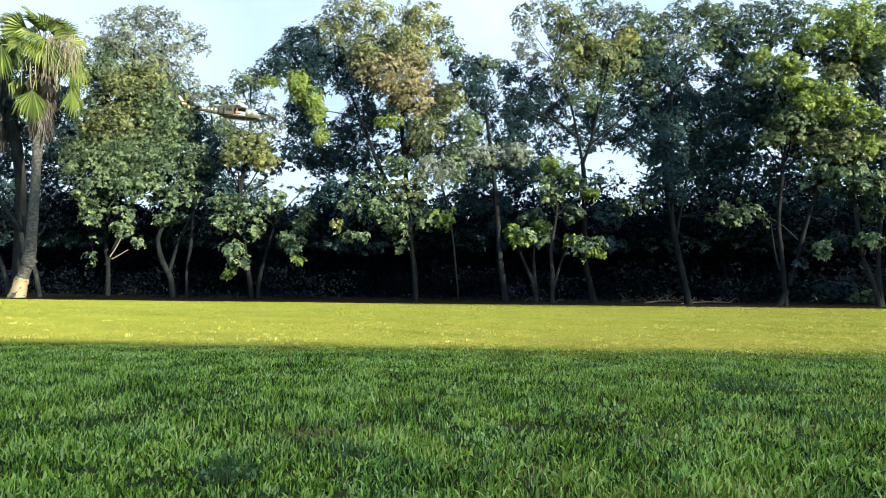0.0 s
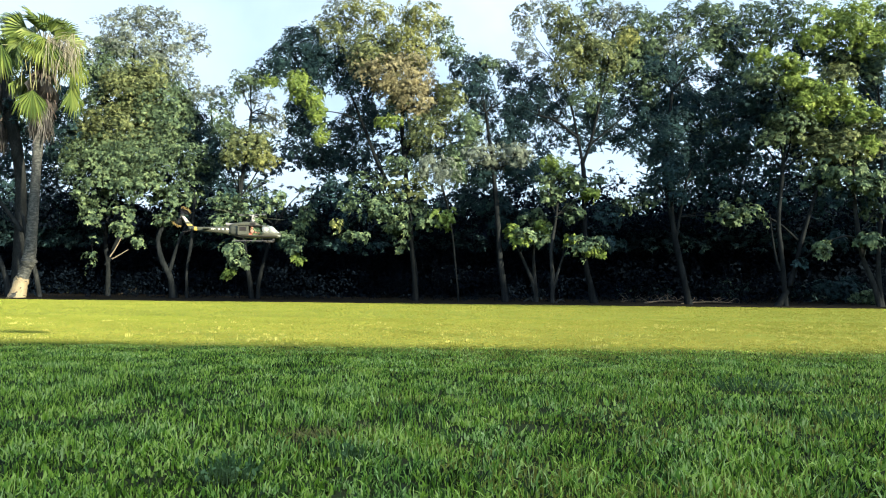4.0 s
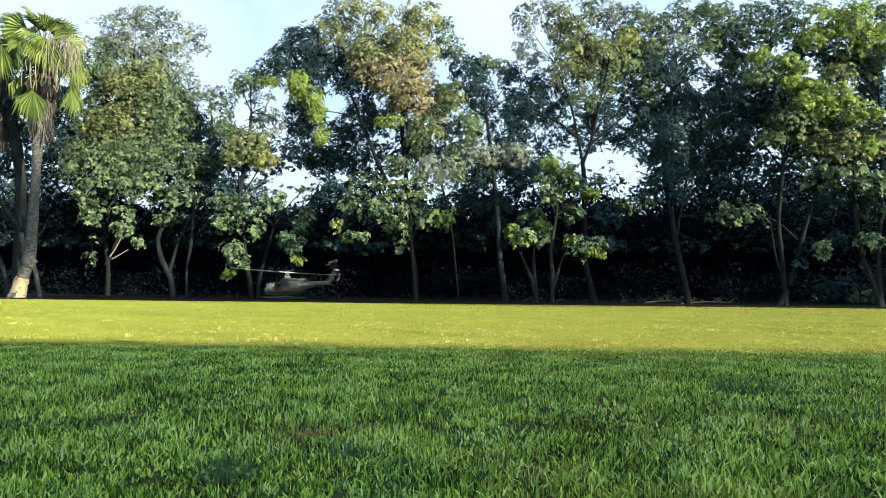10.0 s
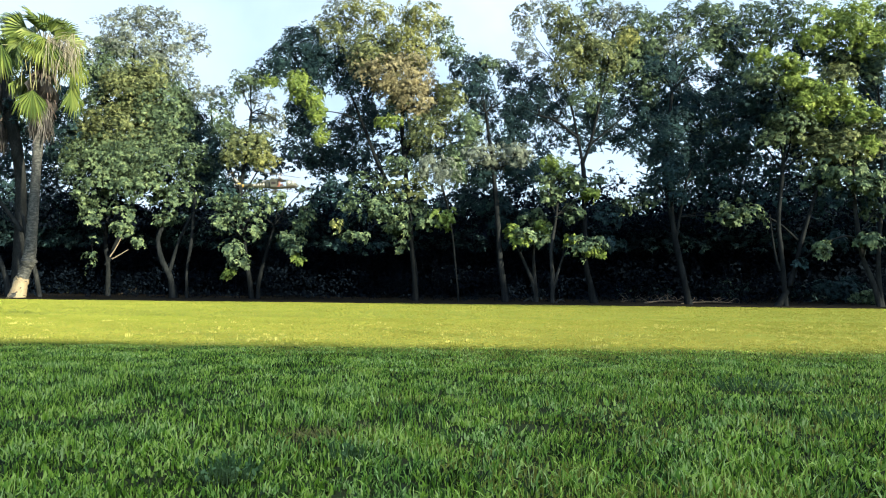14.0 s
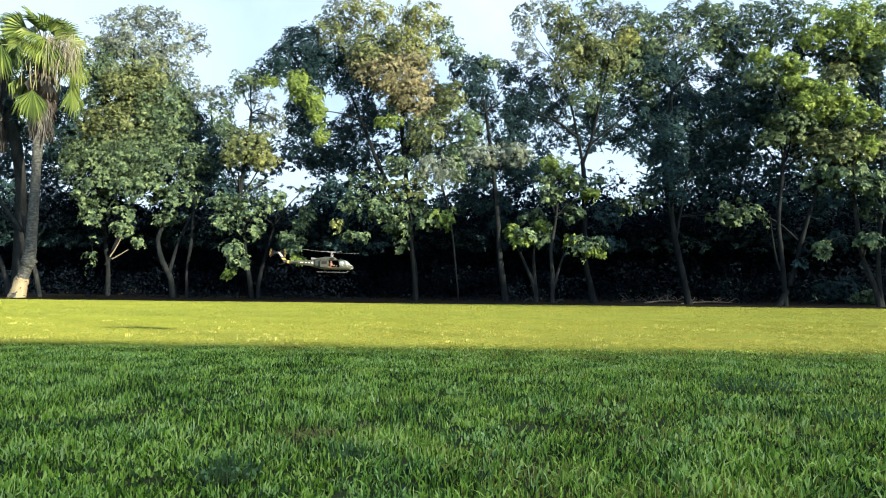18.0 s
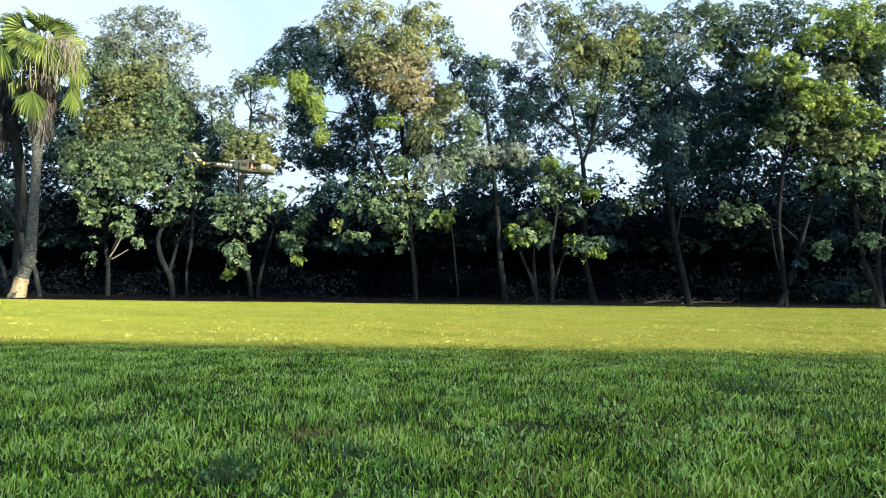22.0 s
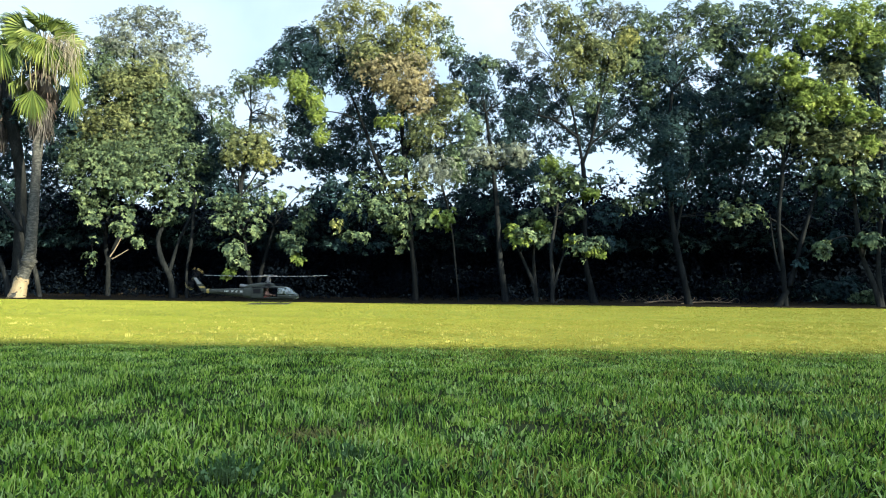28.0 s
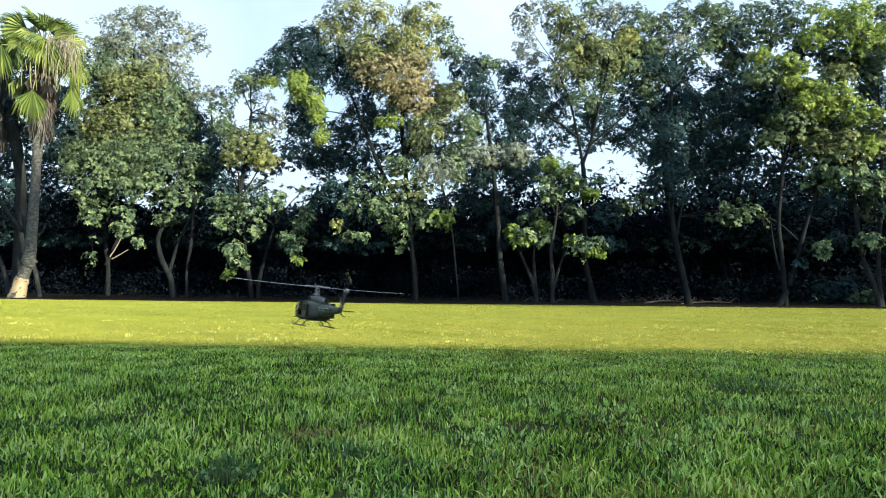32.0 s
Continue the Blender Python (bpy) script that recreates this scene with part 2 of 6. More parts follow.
def rosettes(rng, centre, facing, size, k, slim):
    """Whorls of k drooping leaves about each centre, each whorl one connected island: verts and faces, kites or, where slim, narrower triangles."""
    n = len(centre)
    ref = np.where(np.abs(facing[:, 2:3]) > 0.9, np.array([[1.0, 0, 0]]), np.array([[0, 0, 1.0]]))
    u = unit(np.cross(facing, ref))
    w = np.cross(facing, u)
    ang = rng.uniform(0, 6.28, (n, 1)) + np.arange(k) * 6.283 / k + rng.normal(0, 0.22, (n, k))
    d = u[:, None] * np.cos(ang)[..., None] + w[:, None] * np.sin(ang)[..., None]
    side = w[:, None] * np.cos(ang)[..., None] - u[:, None] * np.sin(ang)[..., None]
    fall = rng.uniform(-0.15, 0.75, (n, k, 1))
    ln = size * rng.uniform(0.8, 1.5, (n, k, 1)) * rng.uniform(0.8, 1.25, (n, 1, 1))
    way = unit(d - facing[:, None] * fall + np.array([0, 0, -0.22]))
    twist = facing[:, None] * rng.normal(0, 0.45, (n, k, 1))
    wide = unit(side + twist) * ln * 0.31
    if slim:
        far = centre[:, None] + way * ln
        leaf = np.stack([far * 0.45 + centre[:, None] * 0.55 + wide * 1.1, far - wide * 0.45], 2)
        one = np.array([(0, 1 + 2 * j, 2 + 2 * j) for j in range(k)])
    else:
        mid = centre[:, None] + way * ln * 0.55 + facing[:, None] * ln * 0.08
        leaf = np.stack([mid + wide, centre[:, None] + way * ln - np.array([0, 0, 0.06]) * ln, mid - wide], 2)
        one = np.array([(0, 1 + 3 * j, 2 + 3 * j, 3 + 3 * j) for j in range(k)])
    m = 1 + k * leaf.shape[2]
    verts = np.concatenate([centre[:, None], leaf.reshape(n, m - 1, 3)], 1)
    faces = one[None] + (np.arange(n) * m)[:, None, None]
    faces = faces.reshape(-1, one.shape[1])
    return verts.reshape(-1, 3), faces


def lobe_leaves(rng, x, y, z, rx, rz, density, size, slim=False):
    """Leaves of one lobe of a crown: layered boughs with gaps between them, each carrying whorls of leaves on its outer side."""
    ry = min(rx, 1.7) * 0.85
    axes = np.array([rx, ry, rz])
    a = float(np.clip(0.36 * math.sqrt(rx * rz), 0.14, 0.42))
    nb = max(4, int(7.6 * density * rx * rz / (a * a)))
    v = unit(rng.normal(0, 1, (nb, 3)))
    r = rng.uniform(0.12, 1.0, (nb, 1)) ** 0.42
    r *= np.where(rng.uniform(0, 1, r.shape) < 0.12, rng.uniform(1.08, 1.35, r.shape), 1.0)
    hearts = v * r * axes * 0.92
    tilt = unit(v / axes * min(rx, rz) * 0.75 + np.array([0, -0.15, 0.65]) + rng.normal(0, 0.25, (nb, 3)))
    k = max(4, int(1.25 * a * a / (size * size)))
    n = nb * k
    up = np.repeat(tilt, k, 0)
    t1 = unit(np.cross(up, np.array([0.31, 0.83, 0.46])))
    t2 = np.cross(up, t1)
    rho, th = np.sqrt(rng.uniform(0, 1.25, (n, 1))), rng.uniform(0, 6.283, (n, 1))
    ray = t1 * np.cos(th) + t2 * np.sin(th)
    girth = np.repeat(a * rng.uniform(0.6, 1.3, (nb, 1)), k, 0)
    pos = np.repeat(hearts, k, 0) + girth * (ray * rho + up * (0.42 * (1 - rho * rho) + rng.normal(0, 0.12, (n, 1))) - np.array([0, 0, 0.38]) * rho * rho)
    facing = unit(up + ray * rho * 0.55 + rng.normal(0, 0.30, (n, 3)))
    verts, faces = rosettes(rng, pos + np.array([x, y, z]), facing, size, 6 if slim else 5, slim)
    return verts, faces, hearts + np.array([x, y, z])


def tree(name, label, base, stems, lobes, leaf=0.1, seed=0, group="trees at the wood edge", bark=None):
    """A tree: tapered stems, limbs that run to the lobes of its crown, twigs, and leaves in sprays."""
    rng = np.random.default_rng(seed)
    thing = tagged(new(name), label, "tree", group)
    thing.location = (base[0], base[1], 0)
    for i, st in enumerate(stems):
        v, f = tube(st, 10, 0.09, rng)
        if st[0][2] < 0:
            low = v[:, 2] < 0.35
            foot = np.array([st[0][0], st[0][1]])
            v[low, :2] = foot + (v[low, :2] - foot) * (1 + 0.55 * (0.35 - v[low, 2:3]).clip(0, 0.4))
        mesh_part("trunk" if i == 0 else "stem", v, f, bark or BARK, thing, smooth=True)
    spine = np.concatenate([np.array(st)[1:] for st in stems]) if stems else np.zeros((0, 4))
    by_kind = {}
    for x, y, z, rx, rz, density, kind in lobes:
        v, f, hearts = lobe_leaves(rng, x, y, z, rx, rz, density * (0.49 if z < 5.2 else 1.0), leaf * (0.98 if z < 5.2 else 0.66), z >= 5.2)
        by_kind.setdefault((kind, z >= 5.2), []).append((v, f))
        if not len(spine):
            continue
        below = spine[spine[:, 2] < z + 0.2]
        below = below if len(below) else spine
        near = below[np.argmin(np.linalg.norm(below[:, :3] - np.array([x, y, z - 0.4]), axis=1))]
        r0 = min(near[3] * 0.6, 0.03 + 0.010 * rx)
        bare = z < 3.1 and math.hypot(near[0] - x, near[1] - y) > 0.9
        mid = (near[:3] + np.array([x, y, z])) / 2 + np.array([rng.uniform(-0.2, 0.2), rng.uniform(-0.2, 0.2), 0.12])
        v, f = tube([(*near[:3], r0), (*mid, r0 * 0.7), (x, y, z, r0 * 0.35)], 6, 0.05, rng, 3)
        if not bare and np.linalg.norm(near[:3] - np.array([x, y, z])) < 2.4:
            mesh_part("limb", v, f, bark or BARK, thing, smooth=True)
        vs, fs, o = [], [], 0
        for hp in hearts[rng.permutation(len(hearts))[:10]]:
            bend = (hp + np.array([x, y, z])) / 2 + rng.normal(0, 0.08, 3)
            v, f = tube([(x, y, z, r0 * 0.35), (*bend, r0 * 0.22), (*hp, 0.004)], 4, 0, None, 2)
            vs.append(v), fs.append(f + o)
            o += len(v)
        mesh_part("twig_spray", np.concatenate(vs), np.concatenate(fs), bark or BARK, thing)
    for (kind, _high), meshes in by_kind.items():
        vs, fs, o = [], [], 0
        for v, f in meshes:
            vs.append(v), fs.append(f + o)
            o += len(v)
        mesh_part("crown", np.concatenate(vs), np.concatenate(fs), LEAVES[kind], thing)
    return thing


# ---- ground ----
def ground_sheet():
    v, f = [], []
    xs = np.concatenate([[-900, -200, -60], np.arange(-30, 30.1, 1.5), [60, 200, 900]])
    ys = np.concatenate([[-900, -200, -60], np.arange(-20, 45.1, 1.5), [90, 300, 900]])
    for y in ys:
        for x in xs:
            v.append((x, y, 0.0))
    w = len(xs)
    for j in range(len(ys) - 1):
        for i in range(w - 1):
            f.append((j * w + i, j * w + i + 1, (j + 1) * w + i + 1, (j + 1) * w + i))
    return tagged(mesh_part("ground", v, f, SOIL, None), "flat grassy earth reaching to the horizon", "ground", kind="structure")


EDGE_L, EDGE_R = (-18.57, 26.66), (16.66, 23.87)


def edge_y(x):
    """Where the lawn ends and the wood's floor begins."""
    s = (x - EDGE_L[0]) / (EDGE_R[0] - EDGE_L[0])
    return EDGE_L[1] + s * (EDGE_R[1] - EDGE_L[1])


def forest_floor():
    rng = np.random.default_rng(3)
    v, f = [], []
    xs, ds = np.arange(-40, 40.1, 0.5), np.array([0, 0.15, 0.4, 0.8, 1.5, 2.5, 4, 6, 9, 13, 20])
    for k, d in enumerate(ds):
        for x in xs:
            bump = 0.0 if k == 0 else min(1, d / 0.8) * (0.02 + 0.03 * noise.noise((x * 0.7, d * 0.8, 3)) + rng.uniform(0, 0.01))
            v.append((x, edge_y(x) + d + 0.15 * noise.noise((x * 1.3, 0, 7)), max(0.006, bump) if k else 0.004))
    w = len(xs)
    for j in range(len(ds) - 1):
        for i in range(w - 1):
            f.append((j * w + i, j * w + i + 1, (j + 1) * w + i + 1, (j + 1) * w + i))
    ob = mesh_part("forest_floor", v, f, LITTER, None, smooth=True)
    return tagged(ob, "uneven earth and leaf litter, coloured dark for the trees' shade", "ground", kind="structure")


def blades(rng, pos, height, width, segs, lean=0.55):
    """Bent grass blades standing at pos (n, 2): verts and faces."""
    n = len(pos)
    a, b = rng.uniform(0, 2 * np.pi, n), rng.uniform(0, 2 * np.pi, n)
    side = np.stack([np.cos(a), np.sin(a), np.zeros(n)], 1)
    bend = np.stack([np.cos(b), np.sin(b), np.zeros(n)], 1) * (rng.uniform(0.05, 1, (n, 1)) ** 1.3) * np.where(rng.uniform(0, 1, (n, 1)) < 0.18, 1.6, 0.85) * lean * 2
    hgt, wid = height[:, None], width[:, None]
    rows = []
    for k in range(segs + 1):
        s = k / segs
        c = np.concatenate([pos, np.zeros((n, 1))], 1) + bend * hgt * s * s + np.array([0, 0, 1]) * hgt * (s - 0.22 * s * s * np.linalg.norm(bend, axis=1, keepdims=True))
        if k == segs:
            rows.append(c[:, None])
        else:
            w = wid * (1 - 0.45 * s) * 0.5
            rows.append(np.stack([c - side * w, c + side * w], 1))
    verts = np.concatenate(rows, 1)
    m = verts.shape[1]
    tri = []
    for k in range(segs - 1):
        q = 2 * k
        tri += [(q, q + 1, q + 3), (q, q + 3, q + 2)]
    q = 2 * (segs - 1)
    tri.append((q, q + 1, q + 2))
    faces = (np.array(tri)[None] + (np.arange(n) * m)[:, None, None]).reshape(-1, 3)
    return verts.reshape(-1, 3), faces


def scatter(rng, y0, y1, per_m2):
    """Points of the lawn between two distances, within the width that can be seen."""
    n = int(per_m2 * (y1 - y0) * ((y0 + y1) * 0.70 + 1.2))
    y = y0 + (y1 - y0) * rng.uniform(0, 1, n * 2)
    keep = rng.uniform(0, 1, n * 2) < (0.70 * y + 0.6) / (0.70 * y1 + 0.6)
    y = y[keep]
    x = rng.uniform(-1, 1, len(y)) * (0.70 * y + 0.6)
    p = np.stack([x, y], 1)
    tuft = p[rng.integers(0, len(p), max(1, len(p) // 9))]
    grouped = rng.uniform(0, 1, len(p)) < 0.65
    p[grouped] = tuft[rng.integers(0, len(tuft), grouped.sum())] + rng.normal(0, 0.016, (grouped.sum(), 2))
    return p


def patchy(p, scale, seed):
    return np.array([noise.noise((a * scale, b * scale, seed)) for a, b in p])


def lawn():
    rng = np.random.default_rng(5)
    bands = (("lawn_grass", 1.9, 3.6, 3900, 3, GRASS), ("lawn_grass", 3.6, 6.0, 2500, 2, GRASS), ("lawn_grass", 6.0, 8.3, 2100, 2, GRASS),
             ("lawn_grass", 8.3, 15, 1350, 1, FAR_GRASS), ("lawn_grass", 15, 29.5, 420, 1, FAR_GRASS))
    for name, y0, y1, per, segs, material in bands:
        p = scatter(rng, y0, y1, per)
        p = p[p[:, 1] < edge_y(p[:, 0]) + 0.5 + 0.3 * np.sin(p[:, 0] * 2.3)]
        g = patchy(p, 0.9, 2.0) + 0.6 * patchy(p, 3.1, 5.0)
        hgt = 0.046 * (1 + 0.6 * g).clip(0.45, 1.7) * (rng.uniform(0.4, 1.35, len(p)) if y0 < 6 else rng.uniform(0.75, 1.25, len(p)))
        far = np.clip((p[:, 1] - 5) / 20, 0, 1)
        hgt *= 1 - 0.72 * np.clip((p[:, 1] - 5) / 4.5, 0, 1)
        wid = rng.uniform(0.0038, 0.0125, len(p)) * np.where(rng.uniform(0, 1, len(p)) < 0.15, 1.6, 1.0) * (1 + 3.6 * far)
        bare = np.hypot((p[:, 0] - BARE[0]) / 0.17, (p[:, 1] - BARE[1]) / 0.13)
        keep = (bare > 1) | (rng.uniform(0, 1, len(p)) < 0.08)
        hollow = 0.8 * patchy(p, 15.0, 9.0) + 0.5 * patchy(p, 4.0, 3.0)
        keep &= (hollow > -0.22) | (p[:, 1] > 8.5) | (rng.uniform(0, 1, len(p)) < 0.12)
        for hx, hy, hr in HOLES:
            keep &= (np.hypot((p[:, 0] - hx) / hr, (p[:, 1] - hy) / (hr * 1.2)) > 1) | (rng.uniform(0, 1, len(p)) < 0.22)
        p, hgt, wid = p[keep], hgt[keep], wid[keep]
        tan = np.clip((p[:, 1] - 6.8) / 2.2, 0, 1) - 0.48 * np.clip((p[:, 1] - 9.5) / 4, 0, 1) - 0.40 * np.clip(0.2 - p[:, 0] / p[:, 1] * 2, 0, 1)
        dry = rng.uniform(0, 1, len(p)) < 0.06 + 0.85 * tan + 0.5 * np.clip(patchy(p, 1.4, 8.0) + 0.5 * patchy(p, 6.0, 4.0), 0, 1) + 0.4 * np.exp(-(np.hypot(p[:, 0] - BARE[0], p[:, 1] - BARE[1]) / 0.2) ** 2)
        cool = ~dry & (patchy(p, 2.3, 11.0) + 0.6 * patchy(p, 9.0, 6.0) + rng.normal(0, 0.28, len(p)) > 0.16) & (p[:, 1] < 8.3)
        for chosen, kind, words in ((~dry & ~cool, material, "mown green lawn grass, blades uneven in height"), (cool, COOL_GRASS, "deeper green coarser blades in patches of the lawn")):
            if chosen.any():
                v, f = blades(rng, p[chosen], hgt[chosen], wid[chosen] * (1.1 if kind is COOL_GRASS else 1.0), segs)
                tagged(mesh_part(name, v, f, kind, None), words, "grass", kind="stuff")
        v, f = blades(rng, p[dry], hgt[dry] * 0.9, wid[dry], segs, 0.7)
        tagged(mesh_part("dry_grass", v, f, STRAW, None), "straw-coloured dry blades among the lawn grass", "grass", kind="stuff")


def dry_tufts():
    """Pale tufts standing out of the short turf beyond the long grass."""
    rng = np.random.default_rng(15)
    c = scatter(rng, 7.6, 14.0, 14)
    c = c[patchy(c, 0.7, 3.0) + 0.4 * patchy(c, 2.6, 7.0) > -0.02]
    p = np.repeat(c, 3, 0) + rng.normal(0, 0.02, (len(c) * 3, 2))
    v, f = blades(rng, p, rng.uniform(0.015, 0.05, len(p)), rng.uniform(0.008, 0.016, len(p)), 2, 0.4)
    tagged(mesh_part("dry_grass", v, f, PALE_TUFT, None), "pale yellow tufts in the short turf", "grass", kind="stuff")


def outer_lawn():
    rng = np.random.default_rng(6)
    for x0, x1, y0, y1, per in ((-9, 9, -7, 2.2, 600), (-14, 14, 2.2, 14, 200), (-32, 32, -12, 29.5, 26)):
        n = int((x1 - x0) * (y1 - y0) * per)
        p = np.stack([rng.uniform(x0, x1, n), rng.uniform(y0, y1, n)], 1)
        p = p[((np.abs(p[:, 0]) > 0.62 * p[:, 1] + 0.5) | (p[:, 1] < 2.0)) & (p[:, 1] < edge_y(p[:, 0]))]
        v, f = blades(rng, p, rng.uniform(0.02, 0.06, len(p)), rng.uniform(0.012, 0.024, len(p)), 1)
        tagged(mesh_part("lawn_grass", v, f, GRASS, None), "mown green lawn grass going on to the sides", "grass", kind="stuff")


BARE = (-0.65, 3.53)
HOLES = ((-0.39, 3.86, 0.13), (-0.03, 3.79, 0.13), (0.45, 3.71, 0.16), (2.19, 5.15, 0.18), (-1.78, 4.08, 0.12), (0.91, 3.30, 0.09), (1.92, 3.57, 0.11))


def weed_patch(label, x, y, radius, count, seed):
    """Low broad-leaved weeds in the grass: round leaves on short stalks, in one plant."""
    rng = np.random.default_rng(seed)
    thing = tagged(new("weed_patch"), label, "weed", "weed patches in the lawn")
    thing.location = (x, y, 0)
    for _ in range(count):
        a, r = rng.uniform(0, 6.28), radius * math.sqrt(rng.uniform(0, 1))
        px, py, h, s = r * math.cos(a), r * math.sin(a), rng.uniform(0.02, 0.075), rng.uniform(0.0045, 0.010)
        v, f = tube([(px * 0.8, py * 0.8, -0.005, 0.0015), (px, py, h, 0.001)], 3, 0, None, 1)
        tip = np.array([px, py, h])
        tilt, turn = rng.uniform(-1.6, 1.6), rng.uniform(0, 6.28)
        b = np.arange(7) * 2 * np.pi / 7
        disc = np.stack([np.cos(b) * s, np.sin(b) * s * 0.85, np.cos(b + turn) * s * tilt + 0.2 * s], 1) + tip
        leaf = mesh_part("leaf", np.concatenate([disc, [tip]]), [(k, (k + 1) % 7, 7) for k in range(7)], WEED, thing)
        mesh_part("stalk", v, f, WEED, leaf)
    return thing


# ---- wood behind the first row ----
def woods():
    rng = np.random.default_rng(21)
    # all these layers and the bank behind carry their shade in the leaf colour
    for y0, y1, low, top, size, n, label in ((29.0, 30.6, 0, 0.30, 0.09, 500, "low ground cover along the wood edge, coloured for shade"),
                                             (32.5, 35, 0, 1.5, 0.14, 2200, "low undergrowth inside the wood, shade put into its colour"),
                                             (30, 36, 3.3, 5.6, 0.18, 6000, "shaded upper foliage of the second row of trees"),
                                             (35, 39, 0, 4.4, 0.24, 6500, "dense foliage deep in the wood, shade put into its colour"),
                                             (40, 44, 0, 5.6, 0.36, 5000, "far foliage closing the wood, coloured for shade")):
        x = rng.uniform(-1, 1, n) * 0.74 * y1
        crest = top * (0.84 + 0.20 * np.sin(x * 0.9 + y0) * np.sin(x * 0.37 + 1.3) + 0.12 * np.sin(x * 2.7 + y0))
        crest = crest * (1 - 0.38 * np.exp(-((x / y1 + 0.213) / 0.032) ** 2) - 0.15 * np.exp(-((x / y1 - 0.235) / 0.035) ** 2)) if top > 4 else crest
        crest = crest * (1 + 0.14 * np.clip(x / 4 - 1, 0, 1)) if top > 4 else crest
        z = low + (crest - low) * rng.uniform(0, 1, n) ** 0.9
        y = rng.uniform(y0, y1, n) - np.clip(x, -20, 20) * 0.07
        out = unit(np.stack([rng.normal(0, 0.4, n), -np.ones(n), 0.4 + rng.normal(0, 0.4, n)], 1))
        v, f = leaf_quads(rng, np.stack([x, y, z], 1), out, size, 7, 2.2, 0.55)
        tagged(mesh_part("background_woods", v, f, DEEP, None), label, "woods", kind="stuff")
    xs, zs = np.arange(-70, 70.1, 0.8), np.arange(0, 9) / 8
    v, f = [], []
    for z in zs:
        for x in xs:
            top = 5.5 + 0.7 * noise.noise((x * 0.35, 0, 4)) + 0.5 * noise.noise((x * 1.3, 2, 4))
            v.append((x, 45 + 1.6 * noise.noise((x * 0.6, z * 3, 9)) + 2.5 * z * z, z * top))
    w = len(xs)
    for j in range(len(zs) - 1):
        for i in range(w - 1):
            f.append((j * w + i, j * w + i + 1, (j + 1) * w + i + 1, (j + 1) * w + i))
    tagged(mesh_part("backdrop", v, f, DEEP, None, smooth=True), "bank of bushes far behind the wood, coloured for shade", "bushes", kind="structure")


def second_row():
    """Crowns of the trees behind the first row, seen between its boughs, open where the sky shows through."""
    rng = np.random.default_rng(22)
    windows = ((-0.222, 0.140, 0.050, 0.030), (0.243, 0.162, 0.054, 0.046), (0.175, 0.205, 0.022, 0.034), (-0.250, 0.250, 0.022, 0.040), (-0.163, 0.245, 0.016, 0.034), (0.385, 0.300, 0.026, 0.017), (-0.086, 0.203, 0.018, 0.016), (-0.02, 0.135, 0.012, 0.014), (0.137, 0.32, 0.03, 0.05))
    n = 36000
    b, e = rng.uniform(-0.72, 0.74, n), rng.uniform(0.05, 0.40, n)
    crest = np.interp(b, (-0.72, -0.40, -0.36, -0.31, -0.26, -0.21, -0.02, 0.02, 0.10, 0.14, 0.34, 0.72), (0.32, 0.34, 0.24, 0.21, 0.25, 0.33, 0.34, 0.29, 0.26, 0.30, 0.34, 0.37))
    crest += 0.02 * np.sin(b * 61) + 0.012 * np.sin(b * 143 + 1)
    keep = e < crest
    for wb, we, rb, re_ in windows:
        keep &= np.hypot((b - wb) / rb, (e - we) / re_) > rng.uniform(0.75, 1.15, n)
        keep |= (np.hypot((b - wb) / rb, (e - we) / re_) < 1) & (rng.uniform(0, 1, n) < 0.05) & (e < crest)
    mottle = np.array([noise.noise((u * 26, w * 34, 1.5)) + 0.7 * noise.noise((u * 70, w * 90, 4.5)) for u, w in zip(b, e)])
    keep &= mottle > -0.34 + 0.42 * np.clip((e - 0.16) / 0.16, 0, 1) - 0.30 * np.clip((b - 0.27) / 0.03, 0, 1) - 0.4 * np.clip((-0.53 - b) / 0.04, 0, 1) * (e < 0.22)
    b, e = b[keep], e[keep]
    n = len(b)
    y = rng.uniform(33, 38, n)
    out = unit(np.stack([rng.normal(0, 0.5, n), -np.ones(n) * 0.6, 0.7 + rng.normal(0, 0.4, n)], 1))
    # crowns take the darker leaf copy, so their shade is in the colour
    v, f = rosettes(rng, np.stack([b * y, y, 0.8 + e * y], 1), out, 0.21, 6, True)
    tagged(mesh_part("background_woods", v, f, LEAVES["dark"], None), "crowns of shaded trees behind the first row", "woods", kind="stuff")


def shrub(label, x, y, r, height, kind, seed, leaf=0.11):
    rng = np.random.default_rng(seed)
    thing = tagged(new("shrub"), label, "shrub", "undergrowth shrubs")
    thing.location = (x, y, 0)
    for _ in range(5):
        a, b = rng.uniform(0, 6.28), rng.uniform(0.3, 0.9)
        v, f = tube([(0, 0, -0.05, 0.018), (math.cos(a) * r * b * 0.4, math.sin(a) * r * b * 0.4, height * 0.5, 0.012), (math.cos(a) * r * b, math.sin(a) * r * b, height * 0.9, 0.005)], 5)
        mesh_part("stem", v, f, BARK, thing)
    v, f, _hearts = lobe_leaves(rng, 0, 0, height * 0.52, r, height * 0.5, 0.9, leaf)
    mesh_part("foliage", v, f, LEAVES[kind], thing)
    return thing


